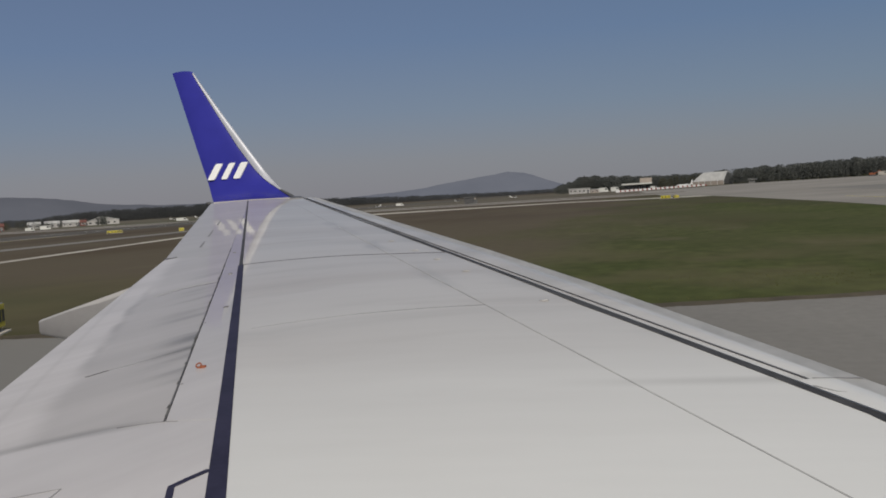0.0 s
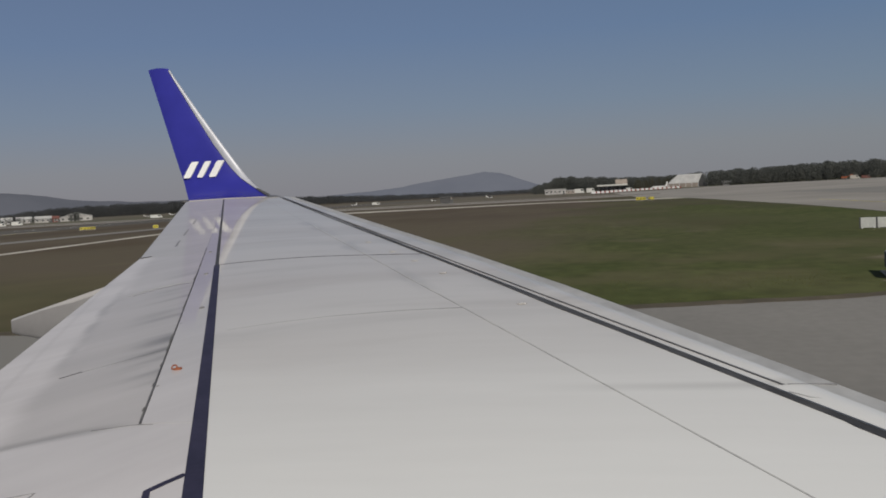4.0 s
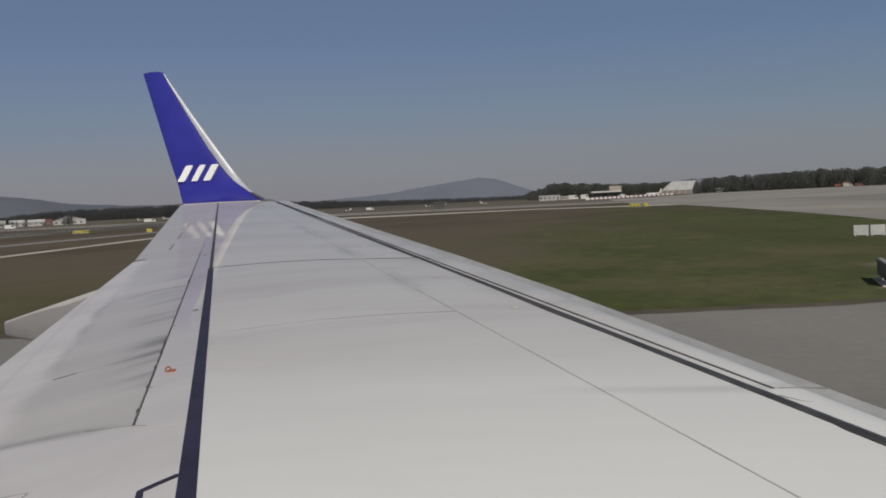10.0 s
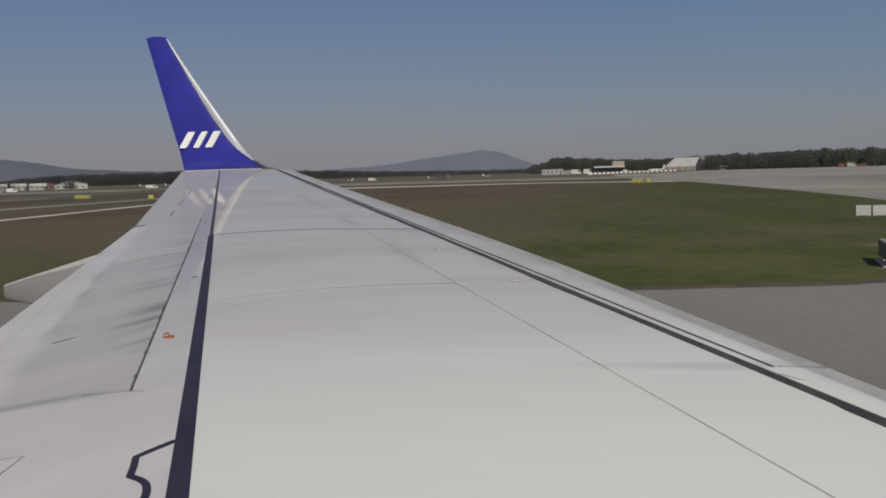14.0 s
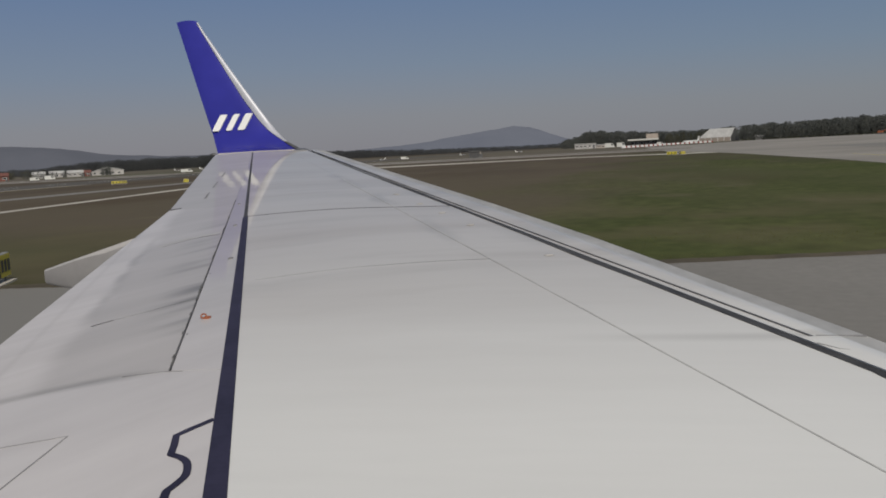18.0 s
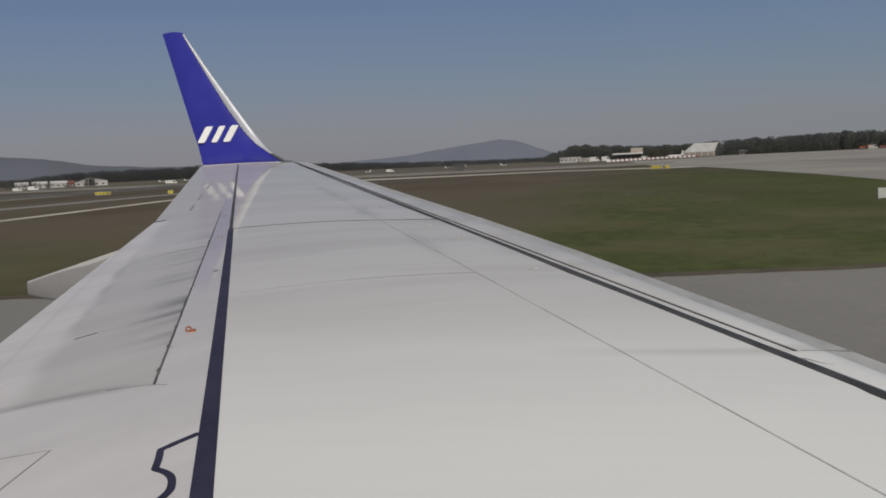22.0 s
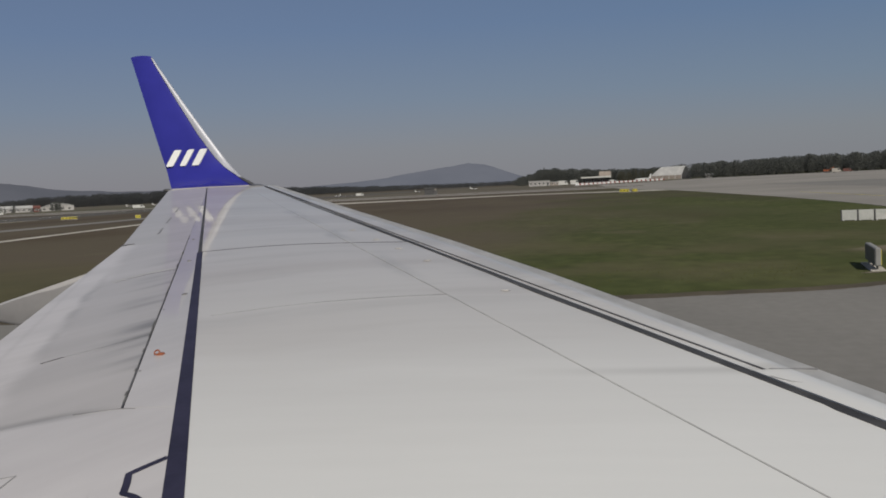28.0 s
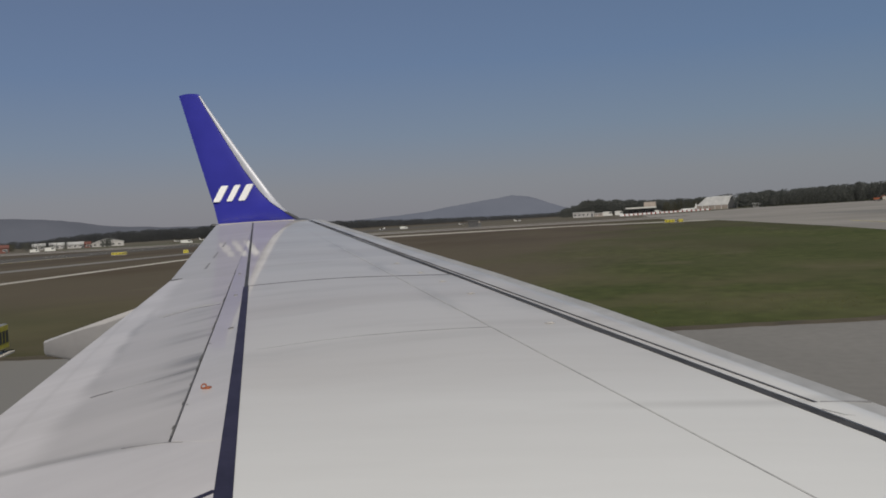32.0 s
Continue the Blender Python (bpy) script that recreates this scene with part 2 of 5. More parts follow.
spread_stain_or_shade(GRASS, lambda n, l, x, y, ns: maths(n, l, "MULTIPLY", ramped(n, l, ns, 0.52, 0.70), 0.55), (0.066, 0.050, 0.036), 0.035, (1, 0.45, 1))

def far_zone(n, l, x, y, ns):
    # dark, burnt-looking grass towards the far edge
    return maths(n, l, "MULTIPLY", maths(n, l, "MULTIPLY", ramped(n, l, y, 105.0, 170.0), ramped(n, l, ns, 0.36, 0.62)), 0.6)


spread_stain_or_shade(GRASS, far_zone, (0.070, 0.056, 0.048), 0.07, (1, 0.35, 1))
spread_stain_or_shade(GRASS, bare_zone, (0.185, 0.158, 0.128), 0.42, (0.6, 1, 1))

def trodden_zone(n, l, x, y, ns):
    # dry, thin grass along the taxiway's edge
    band = maths(n, l, "SUBTRACT", 1.0, ramped(n, l, maths(n, l, "ABSOLUTE", maths(n, l, "SUBTRACT", y, 46.0)), 8.0, 20.0))
    return maths(n, l, "MULTIPLY", maths(n, l, "MULTIPLY", band, ramped(n, l, ns, 0.37, 0.66)), 0.60)


spread_stain_or_shade(GRASS, trodden_zone, (0.106, 0.094, 0.057), 0.16, (0.8, 0.6, 1))


def hinge_grime(n, l, x, y, ns):
    # dirt drawn out behind the hinge line
    aft = maths(n, l, "SUBTRACT", maths(n, l, "MULTIPLY_ADD", y, -0.345, -0.558), x)
    fall = maths(n, l, "SUBTRACT", 1.0, ramped(n, l, aft, 0.0, 0.40))
    streak = maths(n, l, "MULTIPLY_ADD", ramped(n, l, ns, 0.46, 0.70), 0.75, 0.10)
    near = maths(n, l, "SUBTRACT", 1.0, maths(n, l, "MULTIPLY", ramped(n, l, y, 6.0, 8.4), 0.75))
    usual = maths(n, l, "MULTIPLY", maths(n, l, "MULTIPLY", maths(n, l, "MULTIPLY", fall, streak), near), ramped(n, l, y, 3.6, 4.7))
    # the worst of it lies behind two leaking hinges
    for yy, half, reach in ((5.12, 0.20, 0.30), (4.87, 0.11, 0.36)):
        d = maths(n, l, "ABSOLUTE", maths(n, l, "SUBTRACT", maths(n, l, "MULTIPLY_ADD", aft, 1.13, y), yy))
        spot = maths(n, l, "MULTIPLY", maths(n, l, "SUBTRACT", 1.0, ramped(n, l, d, 0.0, half)), maths(n, l, "SUBTRACT", 1.0, ramped(n, l, aft, 0.0, reach)))
        usual = maths(n, l, "MAXIMUM", usual, maths(n, l, "MULTIPLY", spot, maths(n, l, "MULTIPLY_ADD", ns, 0.9, 0.55)))
    return maths(n, l, "MULTIPLY", usual, 0.72)


def flap_tone(n, l, x, y, ns):
    # flap darker ahead, lighter behind; a ridge is painted as a faint dark line
    film = ramped(n, l, maths(n, l, "ADD", maths(n, l, "SUBTRACT", x, maths(n, l, "MULTIPLY_ADD", y, -0.337, -1.156)), maths(n, l, "MULTIPLY_ADD", ns, 0.16, -0.08)), -0.05, 0.08)
    film = maths(n, l, "MULTIPLY", film, maths(n, l, "MULTIPLY_ADD", ns, 0.9, 0.20))
    rim = maths(n, l, "ABSOLUTE", maths(n, l, "SUBTRACT", x, maths(n, l, "MULTIPLY_ADD", y, -0.329, -1.375)))
    return maths(n, l, "MAXIMUM", film, maths(n, l, "MULTIPLY", maths(n, l, "SUBTRACT", 1.0, ramped(n, l, rim, 0.0, 0.030)), 0.26))


spread_stain_or_shade(AFT, hinge_grime, (0.13, 0.13, 0.13), 3.2, (0.25, 1.8, 1), 60)
FLAP = surface("flap_paint", (0.492, 0.476, 0.487), (0.543, 0.525, 0.538), 1.1, 0.42, stretch=(0.22, 3.0, 1), turn=60, fine=5, fine_mix=0.08, spec=0.28, coat=0.28)
spread_stain_or_shade(FLAP, flap_tone, (0.370, 0.356, 0.360), 2.4, (0.25, 1.4, 1), 60)


def crease_line(n, l, x, y, ns):
    # an uneven darker line where the flap's darker part ends
    d = maths(n, l, "ABSOLUTE", maths(n, l, "ADD", maths(n, l, "SUBTRACT", x, maths(n, l, "MULTIPLY_ADD", y, -0.337, -1.146)), maths(n, l, "MULTIPLY_ADD", ns, 0.10, -0.05)))
    band = maths(n, l, "SUBTRACT", 1.0, ramped(n, l, d, 0.0, 0.055))
    part_way = maths(n, l, "MULTIPLY", ramped(n, l, y, 4.2, 5.0), ramped(n, l, y, 7.3, 6.2))
    return maths(n, l, "MULTIPLY", maths(n, l, "MULTIPLY", band, part_way), maths(n, l, "MULTIPLY", ramped(n, l, ns, 0.30, 0.62), 0.46))


spread_stain_or_shade(FLAP, crease_line, (0.245, 0.238, 0.240), 3.0, (1.2, 0.9, 1))
spread_stain_or_shade(FLAP, hinge_grime, (0.13, 0.13, 0.13), 3.2, (0.25, 1.8, 1), 60)


def flap_end_shade(n, l, x, y, ns):
    # soft shadow painted along the joint at the flap's inboard end
    v = maths(n, l, "MAXIMUM", maths(n, l, "MINIMUM", maths(n, l, "MULTIPLY_ADD", x, -1.045, -1.809), 1.0), 0.0)
    d = maths(n, l, "ABSOLUTE", maths(n, l, "ADD", maths(n, l, "MULTIPLY_ADD", maths(n, l, "POWER", v, 1.5), 0.70, -3.615), y))
    band = maths(n, l, "SUBTRACT", 1.0, ramped(n, l, d, 0.0, 0.085))
    return maths(n, l, "MULTIPLY", maths(n, l, "MULTIPLY", band, ramped(n, l, v, 0.02, 0.35)), maths(n, l, "MULTIPLY_ADD", ns, 0.9, 0.05))


spread_stain_or_shade(FLAP, flap_end_shade, (0.17, 0.168, 0.168), 2.0, (1, 1, 1))


def skin_shade_and_dirt(n, l, x, y, ns):
    # outer wing painted darker in place of its shading, with dirt in chordwise bands
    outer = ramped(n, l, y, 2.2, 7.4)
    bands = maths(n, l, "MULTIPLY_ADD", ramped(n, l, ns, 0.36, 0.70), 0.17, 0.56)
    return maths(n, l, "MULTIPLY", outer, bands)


spread_stain_or_shade(WING, skin_shade_and_dirt, (0.378, 0.336, 0.306), 0.9, (0.30, 1.5, 1), ribs=True)


def rib_dirt_and_shade(n, l, x, y, ns):
    # soft darker bands along the ribs: dirt and the wavy skin's shading, painted
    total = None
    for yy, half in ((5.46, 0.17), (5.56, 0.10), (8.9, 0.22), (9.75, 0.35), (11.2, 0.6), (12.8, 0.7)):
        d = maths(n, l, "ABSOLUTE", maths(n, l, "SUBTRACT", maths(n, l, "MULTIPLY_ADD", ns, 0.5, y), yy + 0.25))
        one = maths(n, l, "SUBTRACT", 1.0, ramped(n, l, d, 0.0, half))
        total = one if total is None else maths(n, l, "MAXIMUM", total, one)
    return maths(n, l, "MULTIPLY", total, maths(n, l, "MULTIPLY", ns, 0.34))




def spar_grime(n, l, x, y, ns):
    # smudges left along the spar joint by hands and boots
    d = maths(n, l, "ADD", maths(n, l, "SUBTRACT", x, maths(n, l, "MULTIPLY_ADD", y, -0.476, 1.946)), maths(n, l, "MULTIPLY_ADD", ns, 0.3, -0.17))
    band = maths(n, l, "SUBTRACT", 1.0, ramped(n, l, maths(n, l, "ABSOLUTE", d), 0.02, 0.13))
    reach = maths(n, l, "MULTIPLY", ramped(n, l, y, 5.9, 7.0), ramped(n, l, y, 11.4, 10.0))
    return maths(n, l, "MULTIPLY", maths(n, l, "MULTIPLY", band, reach), maths(n, l, "MULTIPLY", ramped(n, l, ns, 0.40, 0.68), 0.55))


spread_stain_or_shade(WING, spar_grime, (0.27, 0.265, 0.262), 1.3, (1, 0.8, 1))
spread_stain_or_shade(WING, rib_dirt_and_shade, (0.36, 0.355, 0.345), 1.1, (0.5, 1.0, 1), ribs=True)


def fine_streaks(n, l, x, y, ns):
    # thin streaks of dried rain and dust along the airflow
    return maths(n, l, "MULTIPLY", maths(n, l, "MULTIPLY", ramped(n, l, y, 3.4, 8.0), ramped(n, l, ns, 0.46, 0.74)), 0.30)


spread_stain_or_shade(WING, fine_streaks, (0.33, 0.315, 0.305), 3.4, (0.35, 1.6, 1), ribs=True)


def nose_dirt(n, l, x, y, ns):
    # a grey streak drawn back from the slat's end, and oil round the seal
    d = maths(n, l, "ABSOLUTE", maths(n, l, "SUBTRACT", maths(n, l, "MULTIPLY_ADD", ns, 0.10, y), 4.03))
    streak = maths(n, l, "MULTIPLY", maths(n, l, "SUBTRACT", 1.0, ramped(n, l, d, 0.0, 0.09)), ramped(n, l, x, -0.5, 0.55))
    edge_x = maths(n, l, "SUBTRACT", maths(n, l, "MULTIPLY_ADD", y, -0.503, 2.655), x)
    film = maths(n, l, "MULTIPLY", maths(n, l, "SUBTRACT", 1.0, ramped(n, l, edge_x, 0.0, 0.22)), ramped(n, l, ns, 0.40, 0.66))
    film = maths(n, l, "MULTIPLY", film, ramped(n, l, y, 4.4, 5.4))
    return maths(n, l, "MULTIPLY", maths(n, l, "MAXIMUM", streak, film), 0.34)


spread_stain_or_shade(WING, nose_dirt, (0.30, 0.295, 0.285), 1.6, (0.5, 1.0, 1))


def ripple(m, scale, stretch, height, ribs=False):
    """Slight waves in thin skin between its ribs."""
    n, l = m.node_tree.nodes, m.node_tree.links
    tc = n.new("ShaderNodeTexCoord")
    mp = n.new("ShaderNodeMapping")
    mp.inputs["Scale"].default_value = stretch
    l.new(chordwise(n, l, tc.outputs["Object"]) if ribs else tc.outputs["Object"], mp.inputs["Vector"])
    ns = n.new("ShaderNodeTexNoise")
    ns.inputs["Scale"].default_value, ns.inputs["Detail"].default_value = scale, 2
    l.new(mp.outputs[0], ns.inputs["Vector"])
    bp = n.new("ShaderNodeBump")
    bp.inputs["Strength"].default_value, bp.inputs["Distance"].default_value = 1.0, height
    l.new(ns.outputs["Fac"], bp.inputs["Height"])
    bsdf = n["Principled BSDF"]
    l.new(bp.outputs[0], bsdf.inputs["Normal"])
    l.new(bp.outputs[0], bsdf.inputs["Coat Normal"])


ripple(WING, 1.0, (0.5, 1.3, 0), 0.0004, ribs=True)
ripple(AFT, 1.2, (0.6, 1.6, 0), 0.003)
ripple(FLAP, 1.2, (0.6, 1.6, 0), 0.003)
CLEAN = surface("rear_panel_paint", (0.492, 0.476, 0.490), (0.558, 0.541, 0.556), 0.9, 0.42, stretch=(0.4, 1.8, 1), turn=62, fine=5, fine_mix=0.1, spec=0.28, coat=0.52)
spread_stain_or_shade(CLEAN, flap_end_shade, (0.17, 0.168, 0.168), 2.0, (1, 1, 1))
spread_stain_or_shade(CLEAN, skin_shade_and_dirt, (0.34, 0.33, 0.325), 0.9, (0.22, 1.5, 1))
spread_stain_or_shade(AFT, skin_shade_and_dirt, (0.34, 0.33, 0.325), 0.9, (0.22, 1.5, 1))
ripple(CLEAN, 1.2, (0.6, 1.6, 0), 0.002)
FAIRING = surface("fairing_shaded_paint", (0.255, 0.25, 0.256), (0.305, 0.30, 0.306), 1.2, 0.45, fine=8, fine_mix=0.15, spec=0.4)
DARKSOIL = surface("dark_damp_soil", (0.045, 0.036, 0.022), (0.075, 0.060, 0.036), 0.7, 0.95, fine=5, fine_mix=0.5)
DRY = surface("dry_grass_patch", (0.075, 0.068, 0.036), (0.105, 0.094, 0.056), 0.5, 0.95, fine=5, fine_mix=0.5, spec=0.05)
NOSE = surface("slat_nose_metal", (0.30, 0.30, 0.305), (0.36, 0.36, 0.365), 3, 0.55, 0.0, stretch=(1, 0.4, 1), fine=15)
JOINT = surface("panel_joint", (0.16, 0.16, 0.17), (0.24, 0.24, 0.25), 3, 0.6)
BLADE = surface("grass_blades", (0.085, 0.095, 0.032), (0.135, 0.130, 0.058), 0.4, 0.9, fine=6, fine_mix=0.4, spec=0.1, random_tint=0.2)
DIRT = surface("bare_gravel_soil", (0.135, 0.112, 0.088), (0.20, 0.170, 0.138), 0.6, 0.95, bump=0.03, fine=5, fine_mix=0.6, c=(0.085, 0.080, 0.042))
ASPHALT = surface("taxiway_asphalt", (0.160, 0.155, 0.148), (0.200, 0.194, 0.185), 0.11, 0.9, stretch=(0.8, 0.6, 1), fine=4, fine_mix=0.14, c=(0.172, 0.168, 0.160), spec=0.25)
DARKTAR = surface("dark_runway_asphalt", (0.078, 0.074, 0.071), (0.105, 0.100, 0.096), 0.09, 0.95, stretch=(1, 0.3, 1), fine=9, fine_mix=0.3, spec=0.08)
APRON = surface("apron_concrete", (0.205, 0.194, 0.180), (0.270, 0.256, 0.238), 0.035, 0.9, bump=0.004, fine=6, fine_mix=0.22, c=(0.200, 0.190, 0.178), spec=0.3)
PALE = surface("pale_concrete_strip", (0.33, 0.31, 0.28), (0.44, 0.42, 0.38), 0.06, 0.9, fine=5, fine_mix=0.25, spec=0.3)
CONCRETE = surface("rough_concrete", (0.30, 0.28, 0.20), (0.40, 0.37, 0.28), 0.7, 0.9, bump=0.008, stretch=(1, 1, 0.35), fine=12, fine_mix=0.3)
DARKWALL = surface("dark_wall", (0.04, 0.04, 0.042), (0.07, 0.07, 0.072), 1.0, 0.6)
YELLOW = surface("yellow_line_paint", (0.62, 0.36, 0.03), (0.74, 0.46, 0.05), 0.9, 0.7, fine=14, fine_mix=0.35)
PALEYEL = surface("worn_yellow_paint", (0.40, 0.36, 0.09), (0.52, 0.47, 0.12), 0.8, 0.8, fine=10, fine_mix=0.4)
LINEWHITE = surface("white_line_paint", (0.5, 0.5, 0.48), (0.66, 0.65, 0.62), 0.8, 0.8, fine=12, fine_mix=0.4)
SIGNYEL = surface("yellow_sign_face", (0.44, 0.38, 0.035), (0.53, 0.46, 0.05), 2, 0.5)
SIGNBLK = surface("black_sign_face", (0.02, 0.02, 0.02), (0.04, 0.04, 0.04), 2, 0.5)
GREENISH = surface("sign_back_olive", (0.07, 0.08, 0.015), (0.10, 0.11, 0.02), 2, 0.6)
PANEL = surface("white_board_panel", (0.46, 0.47, 0.45), (0.58, 0.58, 0.56), 1.2, 0.55, fine=8, fine_mix=0.2)
RED = surface("red_paint", (0.24, 0.045, 0.038), (0.33, 0.07, 0.058), 2, 0.6)
REDROOF = surface("red_roof", (0.12, 0.05, 0.042), (0.17, 0.07, 0.055), 0.4, 0.8)
GREYROOF = surface("grey_roof", (0.36, 0.36, 0.36), (0.46, 0.46, 0.45), 0.2, 0.6)
WALLWHITE = surface("white_render_wall", (0.30, 0.295, 0.29), (0.42, 0.41, 0.40), 0.2, 0.8)
WALLTAN = surface("tan_wall", (0.30, 0.26, 0.23), (0.36, 0.31, 0.27), 0.2, 0.85)
GLASS = surface("dark_window_glass", (0.03, 0.035, 0.04), (0.06, 0.065, 0.07), 0.5, 0.1)
DARKGREY = surface("dark_grey_metal", (0.06, 0.06, 0.062), (0.10, 0.10, 0.10), 1, 0.5)
# greyed and bluish foliage: the haze before the woods is put into the colour
TREE = surface("conifer_foliage", (0.120, 0.128, 0.122), (0.142, 0.148, 0.138), 0.12, 0.95, fine=0.8, fine_mix=0.5, spec=0.05)
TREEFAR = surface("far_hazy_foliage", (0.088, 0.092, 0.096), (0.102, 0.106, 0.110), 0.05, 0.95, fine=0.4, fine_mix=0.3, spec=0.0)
TREE2 = surface("bare_birch_foliage", (0.090, 0.092, 0.070), (0.13, 0.125, 0.095), 0.12, 0.95, fine=0.8, fine_mix=0.5, spec=0.05)
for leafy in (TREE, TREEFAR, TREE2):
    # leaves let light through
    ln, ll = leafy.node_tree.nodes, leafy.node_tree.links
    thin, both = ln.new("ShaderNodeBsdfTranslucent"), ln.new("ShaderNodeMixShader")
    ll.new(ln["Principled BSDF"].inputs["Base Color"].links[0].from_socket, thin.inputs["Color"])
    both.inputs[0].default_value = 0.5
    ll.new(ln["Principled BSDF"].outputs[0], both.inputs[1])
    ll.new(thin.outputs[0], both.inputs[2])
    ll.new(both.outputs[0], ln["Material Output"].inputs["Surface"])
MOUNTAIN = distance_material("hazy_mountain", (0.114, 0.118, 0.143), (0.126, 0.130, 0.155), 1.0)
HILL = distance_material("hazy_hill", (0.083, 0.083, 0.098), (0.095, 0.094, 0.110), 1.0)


# ---- builders ----
def part(name, bm, material, parent=None, label="", smooth=False):
    me = bpy.data.meshes.new(name)
    bm.normal_update()
    bm.to_mesh(me)
    bm.free()
    if smooth:
        for p in me.polygons:
            p.use_smooth = True
        me.set_sharp_from_angle(angle=radians(38))
    me.materials.append(material)
    ob = new(name, me)
    if parent is not None:
        ob.parent = parent
    if label:
        ob["label"] = label
    return ob


def thing(name, label, category, m=None, group="", kind=""):
    ob = new(name)
    ob.empty_display_size = 0.3
    if m is not None:
        ob.matrix_world = m
    return tagged(ob, label, category, group, kind)


def box(bm, x0, x1, y0, y1, z0, z1, bevel=0.0):
    r = bmesh.ops.create_cube(bm, size=1)
    vs = r["verts"]
    for v in vs:
        v.co = Vector(((x0 + x1) / 2 + v.co.x * (x1 - x0), (y0 + y1) / 2 + v.co.y * (y1 - y0), (z0 + z1) / 2 + v.co.z * (z1 - z0)))
    if bevel:
        es = list({e for v in vs for e in v.link_edges})
        bmesh.ops.bevel(bm, geom=es, offset=bevel, segments=1, affect="EDGES")
    return vs


def boxes(*rows, bevel=0.0):
    bm = bmesh.new()
    for r in rows:
        box(bm, *r, bevel=bevel)
    return bm


def tube(bm, a, b, r0, r1=None, sides=10):
    a, b = Vector(a), Vector(b)
    r1 = r0 if r1 is None else r1
    q = (b - a).to_track_quat("Z", "Y").to_matrix()
    rings = []
    for p, r in ((a, r0), (b, r1)):
        rings.append([bm.verts.new(p + q @ Vector((r * math.cos(2 * math.pi * k / sides), r * math.sin(2 * math.pi * k / sides), 0))) for k in range(sides)])
    for k in range(sides):
        bm.faces.new((rings[0][k], rings[0][(k + 1) % sides], rings[1][(k + 1) % sides], rings[1][k]))
    bm.faces.new(rings[0][::-1])
    bm.faces.new(rings[1])
    return bm


def loft(bm, rings, closed=True, caps=True):
    vs = [[bm.verts.new(p) for p in ring] for ring in rings]
    n = len(rings[0])
    for a, b in zip(vs, vs[1:]):
        for k in range(n if closed else n - 1):
            bm.faces.new((a[k], a[(k + 1) % n], b[(k + 1) % n], b[k]))
    if caps:
        bm.faces.new(vs[0][::-1])
        bm.faces.new(vs[-1])
    return bm


def slab(outline, z0, z1):
    """A flat piece of paving with an outline in plan and a thickness."""
    bm = bmesh.new()
    top = [bm.verts.new((x, y, z1)) for x, y in outline]
    low = [bm.verts.new((x, y, z0)) for x, y in outline]
    n = len(outline)
    bm.faces.new(top)
    bm.faces.new(low[::-1])
    for k in range(n):
        bm.faces.new((top[k], low[k], low[(k + 1) % n], top[(k + 1) % n]))
    bmesh.ops.recalc_face_normals(bm, faces=bm.faces)
    return bm


def ribbon(points, width, z0, z1, gap=None):
    """A painted line or kerb along a plan curve."""
    bm = bmesh.new()
    pts = [Vector((*p, 0)) for p in points]
    rows = []
    for k, p in enumerate(pts):
        d = (pts[min(k + 1, len(pts) - 1)] - pts[max(k - 1, 0)]).normalized()
        s = Vector((-d.y, d.x, 0)) * width / 2
        rows.append([bm.verts.new((*(p + q).xy, z)) for q, z in ((s, z0), (s, z1), (-s, z1), (-s, z0))])
    for k, (a, b) in enumerate(zip(rows, rows[1:])):
        if gap and k % gap == gap - 1:
            continue
        for j in range(3):
            bm.faces.new((a[j], a[j + 1], b[j + 1], b[j]))
    return bm


def curve(points, n=12):
    """A smooth plan curve through a few points."""
    out = []
    p = [Vector(q) for q in points]
    p = [2 * p[0] - p[1]] + p + [2 * p[-1] - p[-2]]
    for i in range(1, len(p) - 2):
        for k in range(n):
            t = k / n
            out.append(tuple(0.5 * ((2 * p[i]) + (p[i + 1] - p[i - 1]) * t + (2 * p[i - 1] - 5 * p[i] + 4 * p[i + 1] - p[i + 2]) * t * t
                                    + (3 * p[i] - p[i - 1] - 3 * p[i + 1] + p[i + 2]) * t ** 3)))
    return out + [tuple(p[-2])]


def ragged(points, amount, step, seed, closed=True):
    """The same outline with an uneven edge."""
    rnd = random.Random(seed)
    out = []
    for a, b in zip(points, points[1:] + (points[:1] if closed else [])):
        a, b = Vector(a), Vector(b)
        n = max(1, int((b - a).length / step))
        for k in range(n):
            q = a.lerp(b, k / n)
            out.append((q.x + rnd.uniform(-amount, amount) * (k > 0), q.y + rnd.uniform(-amount, amount) * (k > 0)))
    return out


# ---- the airliner: wing ----
EYE_Z, DROP, RISE = 3.75, 1.144, math.tan(radians(5.0))


def le(y):
    return 0.91 - 0.503 * (y - 3.47)


def te(y):
    return -4.10 - 0.35 * (y - 8.46) if y > 8.46 else -4.10 - 0.279 * (y - 8.46)


def seam(y):
    return -1.80 - 0.345 * (y - 3.60)


def stripe(y):
    return -1.665 - 0.370 * (y - 3.92)


def spar(y):
    return 0.68 - 0.476 * (y - 2.66)


def skin(x, y, lift=0.0):
    """Height of the wing's upper surface."""
    s = (x - te(y)) / (le(y) - te(y))
    z = EYE_Z - DROP + RISE * y + 0.014 * (4 * s * (1 - s)) - 0.009
    return z + lift


airliner = thing("airliner", "white jet airliner with a blue upturned winglet, standing on the taxiway", "aircraft", pose(HOME, 0, 0))


